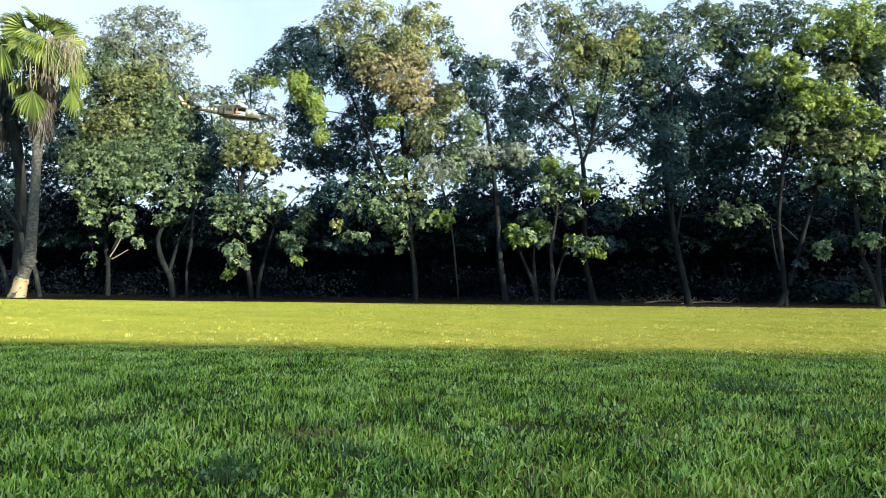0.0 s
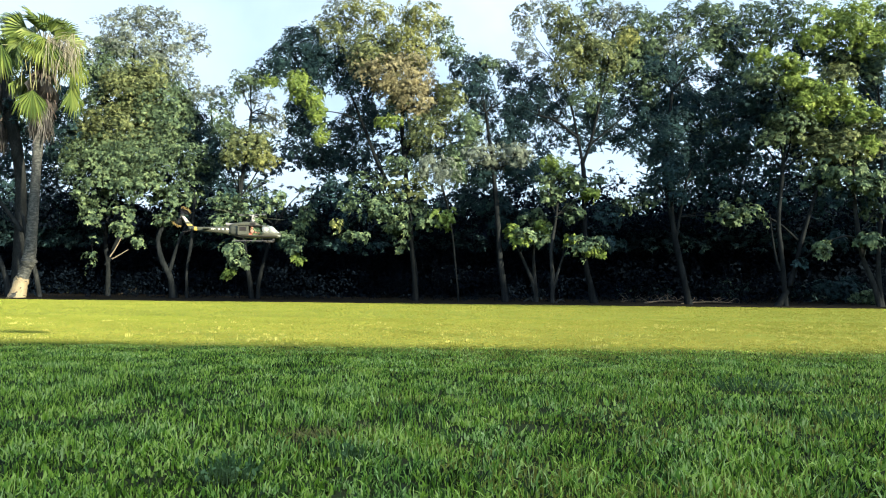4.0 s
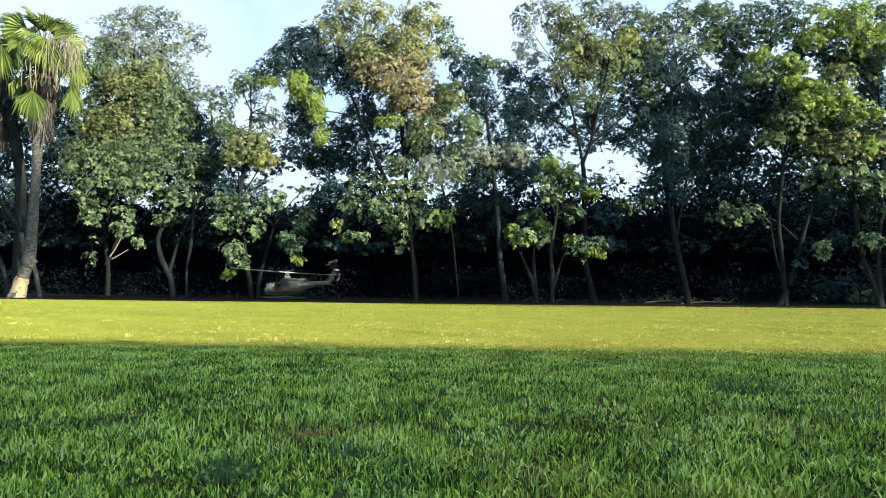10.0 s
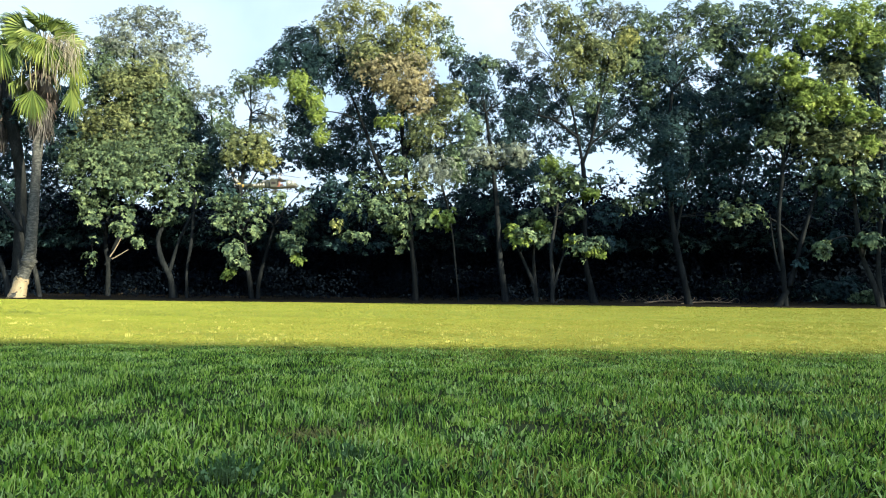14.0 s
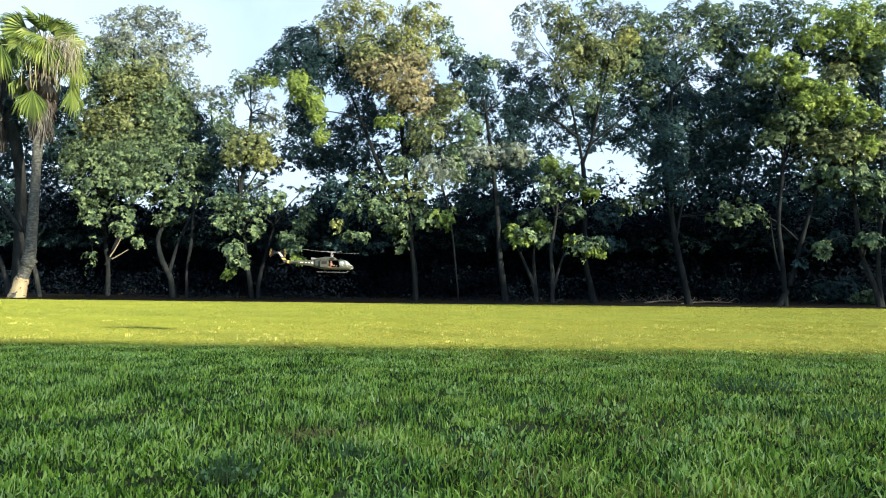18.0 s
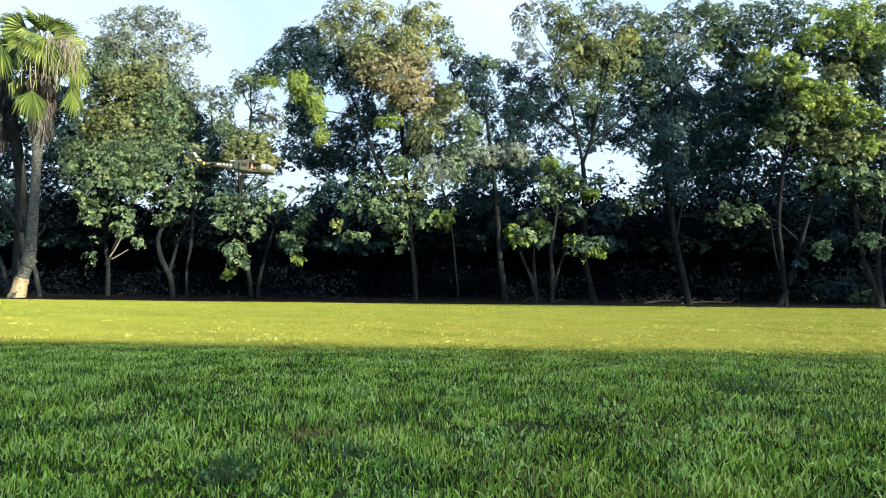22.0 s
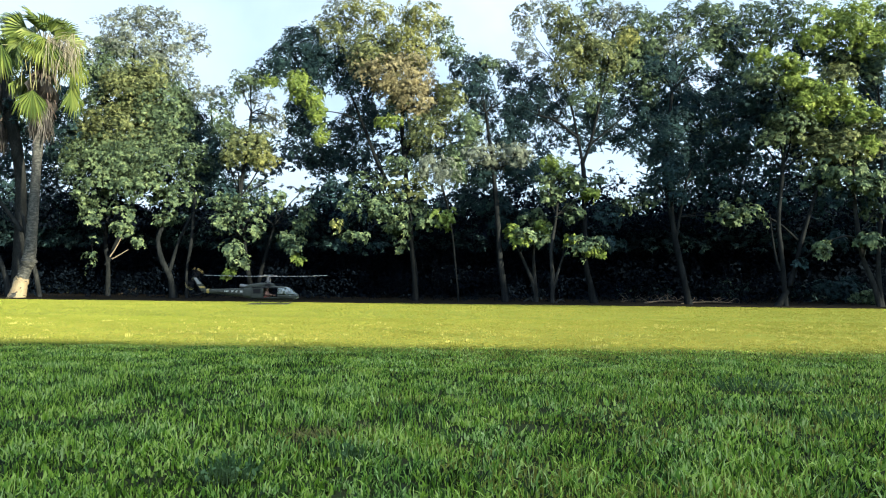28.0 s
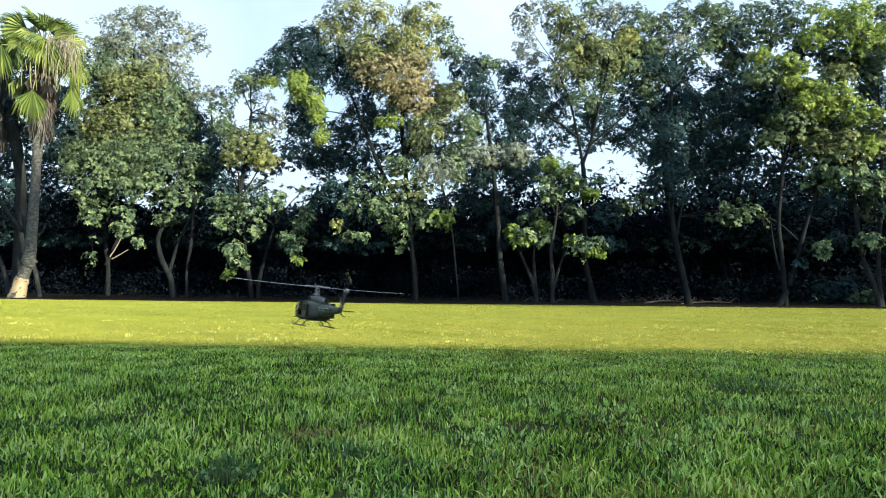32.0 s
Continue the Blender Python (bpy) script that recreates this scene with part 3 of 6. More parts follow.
# ---- palm ----
def fan_frond(rng, slim, radius, segments, open_angle, fold, droop):
    """A palmate leaf on its stalk, pointing along +x from the origin: verts and triangles."""
    vs, fs = [], []
    for k in range(segments):
        a = (k / (segments - 1) - 0.5) * open_angle
        a0, a1 = a - open_angle / segments * slim, a + open_angle / segments * slim
        ln = radius * (0.86 + 0.14 * math.cos(a)) * rng.uniform(0.9, 1.05)
        o = len(vs)
        up = 0.06 * radius * (1 if k % 2 else -1) * fold
        mid = ln * 0.72
        for s, z in ((a0, -up), (a1, up)):
            vs.append((mid * math.cos(s), mid * math.sin(s), z + 0.10 * radius * abs(math.sin(a))))
        vs.append((0, 0, 0))
        vs.append((ln * math.cos(a), ln * math.sin(a), -droop * radius * rng.uniform(0.5, 1.3)))
        fs += [(o + 2, o, o + 1), (o, o + 3, o + 1)]
    return np.array(vs), np.array(fs)


# the fronds of a crown: heading, rise, stalk, fan radius, spread, how far the fan hangs
UPPER_FRONDS = [(172, 84, 0.95, 0.85, 0.9, 0.0), (100, 56, 0.95, 0.95, 2.3, 0.15), (78, 36, 0.95, 0.90, 2.4, 0.35), (-60, 70, 0.90, 0.95, 2.2, 0.2),
          (-95, 52, 1.0, 1.0, 2.4, 0.45), (-28, 62, 0.75, 0.9, 2.3, 0.35), (32, 66, 0.7, 0.85, 2.2, 0.3), (-120, 32, 1.1, 1.0, 2.4, 0.6),
          (142, 52, 1.0, 1.0, 2.2, 0.3), (-150, 58, 1.0, 0.95, 2.2, 0.3), (62, 18, 0.95, 0.95, 2.2, 0.7), (-80, 0, 1.35, 1.0, 2.3, 0.85)]
INNER_FRONDS = [(0, 40, 0.55, 0.8, 2.2, 0.6), (-20, 18, 0.65, 0.8, 2.2, 0.8), (48, 42, 0.55, 0.8, 2.2, 0.6), (-70, 28, 0.75, 0.9, 2.2, 0.7),
          (-8, 76, 0.6, 0.8, 1.8, 0.1), (112, 76, 0.75, 0.8, 1.5, 0.05), (-140, 78, 0.8, 0.85, 1.5, 0.1), (25, 5, 0.7, 0.75, 1.6, 0.95),
          (8, 20, 0.85, 0.85, 2.0, 0.9), (-50, 8, 0.9, 0.85, 2.0, 0.9), (55, -5, 0.7, 0.8, 2.0, 0.95), (-100, 15, 1.0, 0.9, 2.2, 0.8), (85, 60, 0.6, 0.8, 1.8, 0.3), (-35, 45, 0.6, 0.85, 2.0, 0.5)]
LOW_FRONDS = [(-30, -68, 1.45, 0.86, 2.2, 1.0), (88, -48, 1.35, 0.85, 1.9, 1.0), (-150, -24, 1.3, 1.0, 2.0, 0.9), (124, -20, 1.2, 1.0, 2.0, 0.9),
              (178, 0, 1.2, 1.0, 2.0, 0.8), (-160, -32, 1.1, 1.0, 2.0, 0.9), (70, -12, 1.1, 0.8, 2.1, 0.9)]


def palm(label, bx, by, spine, trunk_r, seed, fronds, dead, size=1.0, strands=0):
    rng = np.random.default_rng(seed)
    thing = tagged(new("fan_palm"), label, "palm tree", "fan palms")
    thing.location = (bx, by, 0)
    pts = [(x, y, z, r) for x, y, z, r in spine]
    v, f = tube(pts, 18, 0.06, rng, 26)
    # the second palm takes the darkened bark, with its shade in the colour
    mesh_part("trunk", v, f, PALM_BARK if strands else BARK, thing, "ringed grey-tan palm trunk" if strands else "palm trunk coloured for shade", True)
    if strands:
        # sleeve over the trunk's foot whose pale colour carries the sunlight
        v, f = tube([(x - 0.005, y, z, r + 0.02) for x, y, z, r in pts[:2]] + [(pts[1][0] + 0.05, pts[1][1], pts[1][2] + 0.14, pts[1][3] - 0.03)], 16, 0.10, rng, 8)
        mesh_part("trunk_base", v, f, SUNLIT_FIBRE, thing, "fibrous foot of the trunk, sunlight put into its colour", True)
        v, f = tube([(pts[3][0], pts[3][1], pts[3][2] - 0.14, pts[3][3] - 0.02), (*pts[3][:3], pts[3][3] + 0.045), (pts[3][0], pts[3][1], pts[3][2] + 0.16, pts[3][3] - 0.02)], 14, 0.16, rng, 5)
        mesh_part("trunk_swelling", v, f, PALM_BARK, thing, "knobbly swelling on the trunk", True)
    top = np.array(pts[-1][:3])
    # boots of old leaves in a collar below the crown
    vs, fs = [], []
    for k in range(340):
        a, zz = rng.uniform(0, 6.28), rng.uniform(-3.45, -2.35)
        rr = trunk_r * rng.uniform(0.9, 1.25)
        c = top + np.array([math.cos(a) * rr, math.sin(a) * rr, zz])
        side = np.array([-math.sin(a), math.cos(a), 0]) * rng.uniform(0.010, 0.035)
        fall, flare, sway = rng.uniform(0.3, 0.85), rng.uniform(0.03, 0.20), rng.normal(0, 0.07)
        o = len(vs)
        for s, w in ((0, 0.6), (0.35, 1.0), (0.75, 0.8), (1.0, 0.1)):
            q = c + np.array([math.cos(a) * flare * math.sin(s * 2.2), math.sin(a) * flare * math.sin(s * 2.2), -fall * s]) + side / 0.02 * sway * s * s
            vs += [q - side * w, q + side * w]
        fs += [(o, o + 1, o + 3, o + 2), (o + 2, o + 3, o + 5, o + 4), (o + 4, o + 5, o + 7, o + 6)]
    mesh_part("skirt", vs, fs, DEAD_FROND, thing, "ragged skirt of hanging dead leaves")
    for k in range(90):
        a, zz = rng.uniform(0, 6.28), rng.uniform(-2.7, -0.2)
        c = top + np.array([math.cos(a) * trunk_r * 0.95, math.sin(a) * trunk_r * 0.95, zz])
        flare = rng.uniform(0.08, 0.30)
        e = c + np.array([math.cos(a) * flare, math.sin(a) * flare, -rng.uniform(0.15, 0.6)])
        w = rng.uniform(0.02, 0.05)
        v, f = tube([(*c, w), (*((c + e) / 2 + np.array([math.cos(a) * 0.05, math.sin(a) * 0.05, 0.02])), w * 1.2), (*e, w * 0.4)], 5, 0.2, rng, 2)
        mesh_part("leaf_boot", v, f, BOOT, thing)
    head = top + np.array([0, 0, 0.15])
    heading = math.atan2(-by, -bx)
    for k in range(len(fronds) + dead):
        old = k >= len(fronds)
        if old:
            a, tilt, stalk = k * 2.39996 + rng.uniform(-0.25, 0.25), radians(rng.uniform(-89, -76)), size * rng.uniform(0.4, 0.9)
            radius, spread, hang, drop = size * rng.uniform(0.7, 0.95), rng.uniform(0.5, 1.0), 0.8, rng.uniform(-1.4, -0.3)
        else:
            turned, rise, stalk, radius, spread, hang = fronds[k]
            a, tilt, drop = heading + radians(turned), radians(rise + rng.uniform(-4, 4)), -0.35 + 0.35 * math.sin(radians(rise))
            stalk, radius = stalk * size * (0.82 if rise > 10 else 1.0), radius * size
        root = head + np.array([math.cos(a), math.sin(a), 0]) * (trunk_r * (0.9 if old else 0.5)) + np.array([0, 0, drop])
        way = np.array([math.cos(a) * math.cos(tilt), math.sin(a) * math.cos(tilt), math.sin(tilt)])
        end = root + way * stalk + np.array([0, 0, -0.08 * stalk])
        v, f = tube([(*root, 0.030), (*(root + way * stalk * 0.5 + np.array([0, 0, 0.05])), 0.022), (*end, 0.015)], 5, 0, None, 3)
        frond = mesh_part("dead_frond" if old else "frond", v, f, DEAD_FROND if old else PETIOLE, thing, "dry hanging tan fan frond" if old else "")
        vv, ff = fan_frond(rng, 0.28 if old else 0.52, radius, 14 if old else 24, spread, 2.2 if old else 0.6, 0.3 if old else 0.22)
        d2 = unit(way * (1 - hang) + np.array([math.cos(a) * 0.18, math.sin(a) * 0.18, -1.0]) * hang)
        s2 = unit(np.cross(np.array([0, 0, 1.0]), d2))
        turn = 1.0 * math.sin(a - heading) * (1 if rng.uniform() < 0.75 else -1) + rng.normal(0, 0.2)
        n2 = np.cross(d2, s2)
        s3, n3 = s2 * math.cos(turn) + n2 * math.sin(turn), n2 * math.cos(turn) - s2 * math.sin(turn)
        vv = end + vv[:, :1] * d2 + vv[:, 1:2] * s3 + vv[:, 2:] * n3
        if not old:
            vv[:, 2] -= rng.uniform(0.45, 0.9) * (1.05 - math.sin(max(tilt, 0))) * size * (np.linalg.norm(vv - end, axis=1) / size) ** 2.4
        mesh_part("fan", vv, ff, DEAD_FROND if old else FROND, frond)
    for k in range(14):
        a = rng.uniform(0, 6.28)
        c = head + np.array([math.cos(a) * 0.3, math.sin(a) * 0.3, -rng.uniform(0.1, 0.6)])
        e = c + np.array([math.cos(a) * rng.uniform(0.1, 0.5), math.sin(a) * rng.uniform(0.1, 0.5), -rng.uniform(0.9, 1.8)])
        v, f = tube([(*c, 0.03), (*((c + e) / 2 + np.array([math.cos(a) * 0.25, math.sin(a) * 0.25, 0.1])), 0.024), (*e, 0.012)], 5, 0.1, rng, 3)
        mesh_part("dead_stalk", v, f, PETIOLE, thing, "dry yellow hanging leaf stalk")
    for k in range(strands):
        a = rng.uniform(-0.9, 0.9)
        c = head + np.array([math.cos(a) * rng.uniform(0.8, 2.5), -rng.uniform(0.1, 0.9), rng.uniform(-1.0, 0.35)])
        bow = (head + c) / 2 + np.array([0, 0, rng.uniform(0.0, 0.3)])
        v, f = tube([(*head, 0.014), (*bow, 0.011), (*c, 0.006)], 5, 0.1, rng, 3)
        vs, fs, o = [v], [f], len(v)
        for _ in range(15):
            s = rng.uniform(0.3, 1.0)
            root = head * (1 - s) ** 2 + 2 * bow * s * (1 - s) + c * s * s
            way = rng.normal(0, 0.24, 3) * np.array([1, 1, 0.3])
            fall = rng.uniform(0.3, 1.25)
            v, f = tube([(*root, 0.006), (*(root + way * 0.6 - np.array([0, 0, fall * 0.4])), 0.013), (*(root + way * 0.8 - np.array([0, 0, fall])), 0.005)], 4, 0.5, rng, 3)
            vs.append(v), fs.append(f + o)
            o += len(v)
        mesh_part("seed_stalk", np.concatenate(vs), np.concatenate(fs), SEEDS, thing, "drooping tan stalk of dried seeds")
    return thing


# ---- model helicopter ----
OLIVE = surface_material("olive_paint", [(0.026, 0.029, 0.022), (0.037, 0.041, 0.032), (0.053, 0.057, 0.045)], 9, 0.48, 0, 0.03, fine=60, gloss=0.13)
PALE = surface_material("pale_fin_paint", [(0.15, 0.148, 0.14), (0.24, 0.236, 0.22)], 14, 0.5, 0, 0.03)
TIP = surface_material("dull_yellow_paint", [(0.20, 0.15, 0.045), (0.30, 0.23, 0.08)], 14, 0.5, 0, 0.03)
GREY = surface_material("grey_metal", [(0.09, 0.09, 0.09), (0.18, 0.18, 0.175)], 20, 0.45, 0.3, 0.05, fine=80)
BLADE = surface_material("rotor_blade", [(0.16, 0.16, 0.155), (0.24, 0.24, 0.23)], 12, 0.4, 0, 0.03, fine=60)
SKID = surface_material("skid_paint", [(0.035, 0.035, 0.034), (0.06, 0.06, 0.058)], 20, 0.5, 0, 0.05, fine=80)
BLACK = surface_material("black_plastic", [(0.007, 0.007, 0.008), (0.015, 0.015, 0.016)], 14, 0.7, 0, 0.05, gloss=0.1)
YELLOW = surface_material("yellow_paint", [(0.24, 0.16, 0.03), (0.36, 0.25, 0.05)], 14, 0.45, 0, 0.03)
WHITE = surface_material("white_paint", [(0.30, 0.30, 0.26), (0.44, 0.44, 0.39)], 14, 0.45, 0, 0.03)
FIGURE = surface_material("figure_orange", [(0.09, 0.040, 0.026), (0.19, 0.105, 0.07)], 30, 0.7, 0, 0.05)
SEAT = surface_material("seat_red", [(0.15, 0.032, 0.022), (0.28, 0.070, 0.045)], 20, 0.8, 0, 0.1)
GLASS, gnt, gln, gb = nodes_of("cabin_glass")
gb.inputs["Base Color"].default_value = (0.34, 0.38, 0.36, 1)
gb.inputs["Roughness"].default_value, gb.inputs["Transmission Weight"].default_value, gb.inputs["IOR"].default_value = 0.12, 0.62, 1.45


def ring_loft(sections, n=36, power=3.4):
    """Rounded-box rings (x, half width, bottom, top) along x: verts (s, n, 3)."""
    a = (np.arange(n) + 0.5) * 2 * np.pi / n
    c, s = np.cos(a), np.sin(a)
    c, s = np.sign(c) * np.abs(c) ** (2 / power), np.sign(s) * np.abs(s) ** (2 / power)
    return np.array([np.stack([np.full(n, x), w * c, (lo + hi) / 2 + (hi - lo) / 2 * s], 1) for x, w, lo, hi in sections])


def shell(name, verts, chosen, material, parent, label="", thick=0.0):
    """The faces of a loft for which chosen(centre) is true, as one part."""
    bm = bmesh.new()
    s, n, _ = verts.shape
    grid = {}

    def vert(i, j):
        key = (i, j % n)
        if key not in grid:
            grid[key] = bm.verts.new(verts[i, j % n])
        return grid[key]
    for i in range(s - 1):
        for j in range(n):
            c = (verts[i, j] + verts[i + 1, j] + verts[i, (j + 1) % n] + verts[i + 1, (j + 1) % n]) / 4
            if chosen(c):
                fc = bm.faces.new((vert(i, j), vert(i + 1, j), vert(i + 1, j + 1), vert(i, j + 1)))
                fc.smooth = True
    if thick == 0.0:
        for i in (0, s - 1):
            if all((i, j) in grid for j in range(n)):
                bm.faces.new([grid[(i, j)] for j in range(n)])
    bmesh.ops.recalc_face_normals(bm, faces=bm.faces)
    ob = part(name, bm, material, parent, label)
    if thick:
        md = ob.modifiers.new("thickness", "SOLIDIFY")
        md.thickness, md.offset = thick, -1
    return ob


def box_part(name, x0, x1, y0, y1, z0, z1, material, parent, label="", bevel=0.004, taper=None):
    bm = bmesh.new()
    bmesh.ops.create_cube(bm, size=1)
    for v in bm.verts:
        k = v.co.copy()
        v.co = ((x0 + x1) / 2 + k.x * (x1 - x0), (y0 + y1) / 2 + k.y * (y1 - y0), (z0 + z1) / 2 + k.z * (z1 - z0))
        if taper and k.z > 0:
            v.co.x += taper[0] if k.x > 0 else taper[1]
            v.co.y *= taper[2]
    if bevel:
        bmesh.ops.bevel(bm, geom=bm.edges[:], offset=bevel, segments=2, affect="EDGES")
    return part(name, bm, material, parent, label)


def rod(name, points, radius, material, parent, label="", sides=8):
    v, f = tube([(*p, radius) for p in points], sides)
    return mesh_part(name, v, f, material, parent, label, True)


MODEL_SIZE = 0.8


def helicopter():
    heli = tagged(new("model_helicopter"), "olive drab scale model helicopter with open side doors, flying", "model helicopter")
    cab = ring_loft([(0.338, 0.014, 0.080, 0.100), (0.332, 0.038, 0.068, 0.112), (0.318, 0.064, 0.060, 0.122), (0.298, 0.086, 0.055, 0.134), (0.264, 0.104, 0.052, 0.170),
                     (0.232, 0.114, 0.051, 0.196), (0.195, 0.119, 0.050, 0.205), (0.155, 0.122, 0.050, 0.207), (0.118, 0.123, 0.050, 0.208), (0.066, 0.123, 0.050, 0.208), (0.015, 0.123, 0.050, 0.208), (-0.036, 0.123, 0.050, 0.208),
                     (-0.09, 0.121, 0.051, 0.207), (-0.14, 0.112, 0.055, 0.205), (-0.19, 0.092, 0.064, 0.200), (-0.235, 0.068, 0.078, 0.194), (-0.27, 0.052, 0.088, 0.188)])
    door = lambda c: abs(c[1]) > 0.104 and 0.078 < c[2] < 0.190 and -0.036 < c[0] < 0.118
    glass = lambda c: (c[0] > 0.205 and c[2] > 0.112 and c[0] < 0.312) or (0.135 < c[0] < 0.195 and abs(c[1]) > 0.108 and 0.122 < c[2] < 0.185)
    chin = lambda c: c[0] > 0.29 and c[2] < 0.085 and abs(c[1]) > 0.02
    shell("fuselage", cab, lambda c: not door(c) and not glass(c) and not chin(c), OLIVE, heli, "olive drab cabin shell", 0.004)
    shell("windscreen", cab, lambda c: glass(c) and c[0] > 0.2, GLASS, heli, "clear curved windscreen", 0.002)
    shell("cockpit_window", cab, lambda c: glass(c) and c[0] < 0.2 and c[1] > 0, GLASS, heli, "clear cockpit side window", 0.002)
    shell("cockpit_window", cab, lambda c: glass(c) and c[0] < 0.2 and c[1] < 0, GLASS, heli, "clear cockpit side window", 0.002)
    shell("chin_window", cab, chin, GLASS, heli, "", 0.002)
    box_part("windscreen_post", 0.286, 0.300, -0.005, 0.005, 0.138, 0.194, OLIVE, heli, "", 0.001, (-0.058, -0.058, 1))
    box_part("cabin_floor", -0.19, 0.30, -0.105, 0.105, 0.062, 0.068, BLACK, heli, "", 0.001)
    box_part("bulkhead", -0.060, -0.052, -0.112, 0.112, 0.068, 0.200, BLACK, heli, "black rear cabin wall", 0.001)
    box_part("instrument_panel", 0.262, 0.275, -0.07, 0.07, 0.068, 0.128, BLACK, heli, "", 0.002)
    for y in (-0.055, 0.055):
        seat = box_part("seat", 0.145, 0.195, y - 0.03, y + 0.03, 0.068, 0.092, SEAT, heli, "red-brown crew seat")
        box_part("backrest", 0.143, 0.155, y - 0.028, y + 0.028, 0.092, 0.165, SEAT, seat)
        bm = bmesh.new()
        for px, py, pz, r, st in ((0.172, y, 0.120, 0.026, 1.25), (0.175, y, 0.168, 0.017, 1.1), (0.195, y, 0.098, 0.018, 0.8)):
            bmesh.ops.create_icosphere(bm, subdivisions=2, radius=r, matrix=Matrix.Translation((px, py, pz)) @ Matrix.Diagonal((1, 1, st, 1)))
        part("crew_figure", bm, FIGURE, heli, "plain orange-brown seated toy figure")
    box_part("bench", -0.045, 0.0, -0.10, 0.10, 0.068, 0.098, SEAT, heli, "red-brown rear bench")
    bm = bmesh.new()
    for px, py, pz, r, st in ((-0.005, -0.07, 0.125, 0.028, 1.2), (-0.003, -0.072, 0.172, 0.017, 1.1), (0.04, -0.095, 0.112, 0.02, 0.6), (0.08, -0.105, 0.105, 0.012, 0.7)):
        bmesh.ops.create_icosphere(bm, subdivisions=2, radius=r, matrix=Matrix.Translation((px, py, pz)) @ Matrix.Diagonal((1, 1, st, 1)))
    part("crew_figure", bm, FIGURE, heli, "plain orange-brown toy figure at the open door")
    for side in (-1, 1):
        rod("door_rail", [(-0.16, side * 0.124, 0.196), (0.12, side * 0.126, 0.196)], 0.003, BLACK, heli)
        box_part("sliding_door", -0.165, -0.042, side * 0.1245 - 0.003, side * 0.1245 + 0.003, 0.080, 0.192, OLIVE, heli, "olive cargo door slid back", 0.003)
        box_part("door_window", -0.145, -0.065, side * 0.1285 - 0.0015, side * 0.1285 + 0.0015, 0.128, 0.178, BLACK, heli, "dark door window", 0.001)
    # engine housing, exhaust and mast
    cowl = ring_loft([(0.085, 0.020, 0.198, 0.212), (0.06, 0.045, 0.196, 0.236), (0.02, 0.058, 0.195, 0.252), (-0.06, 0.058, 0.195, 0.250), (-0.15, 0.050, 0.192, 0.240), (-0.22, 0.040, 0.186, 0.226), (-0.26, 0.030, 0.184, 0.210)], 24, 3)
    cowl_ob = shell("engine_cowling", cowl, lambda c: True, OLIVE, heli, "olive engine housing on the roof")
    for side in (-1, 1):
        box_part("air_intake", -0.03, 0.035, side * 0.0575 - 0.003, side * 0.0575 + 0.003, 0.208, 0.238, BLACK, cowl_ob, "", 0.002)
    rod("exhaust", [(-0.22, 0, 0.206), (-0.27, 0, 0.212), (-0.31, 0, 0.216)], 0.020, GREY, heli, "dull metal exhaust pipe", 14)
    rod("mast", [(0, 0, 0.24), (0, 0, 0.325)], 0.008, GREY, heli, "bare metal rotor mast", 10)
    rod("swashplate", [(0, 0, 0.258), (0, 0, 0.272)], 0.026, GREY, heli, "", 16)
    for k in range(3):
        a = k * 2.094 + 0.4
        rod("control_link", [(0.022 * math.cos(a), 0.022 * math.sin(a), 0.266), (0.018 * math.cos(a), 0.018 * math.sin(a), 0.315)], 0.003, GREY, heli)
    # tail
    boom = ring_loft([(-0.255, 0.056, 0.086, 0.190), (-0.33, 0.045, 0.098, 0.186), (-0.45, 0.034, 0.112, 0.182), (-0.57, 0.026, 0.124, 0.178), (-0.665, 0.021, 0.132, 0.176), (-0.70, 0.016, 0.138, 0.174)], 24, 2.6)
    boom_ob = shell("tail_boom", boom, lambda c: True, OLIVE, heli, "tapering olive tail boom")
    band = ring_loft([(-0.668, 0.0235, 0.130, 0.180), (-0.64, 0.0245, 0.127, 0.181)], 24, 2.6)
    shell("yellow_band", band, lambda c: c[1] < 0.008, YELLOW, boom_ob, "yellow band round the boom")
    for side in (-1, 1):
        for x0, x1, z0, z1 in ((-0.300, -0.274, 0.139, 0.160), (-0.350, -0.330, 0.140, 0.161), (-0.396, -0.376, 0.142, 0.162), (-0.438, -0.427, 0.146, 0.162), (-0.456, -0.444, 0.146, 0.162), (-0.475, -0.463, 0.147, 0.162)):
            w = float(np.interp((x0 + x1) / 2, (-0.57, -0.45, -0.33, -0.255), (0.026, 0.034, 0.045, 0.056))) + 0.0004
            box_part("marking_bar", x0, x1, side * w - 0.0015, side * w + 0.0015, z0, z1, WHITE, boom_ob, "white painted marking", 0.0)
        box_part("stabilizer", -0.56, -0.49, min(side * 0.025, side * 0.165), max(side * 0.025, side * 0.165), 0.148, 0.156, OLIVE, heli, "flat tail stabilizer", 0.003)
    fin = box_part("fin", -0.725, -0.645, -0.007, 0.007, 0.15, 0.310, OLIVE, heli, "swept olive tail fin", 0.004, (-0.140, -0.100, 0.7))
    box_part("fin_tip", -0.772, -0.725, -0.0085, -0.002, 0.235, 0.308, PALE, fin, "pale upper half of the fin", 0.003, (-0.057, -0.045, 0.9))
    box_part("fin_stripe", -0.747, -0.684, -0.0095, -0.003, 0.190, 0.210, YELLOW, fin, "yellow stripe across the fin", 0.001, (-0.0165, -0.0115, 1))
    rod("tail_skid", [(-0.70, 0, 0.14), (-0.76, 0, 0.118), (-0.80, 0, 0.115)], 0.003, BLACK, heli)
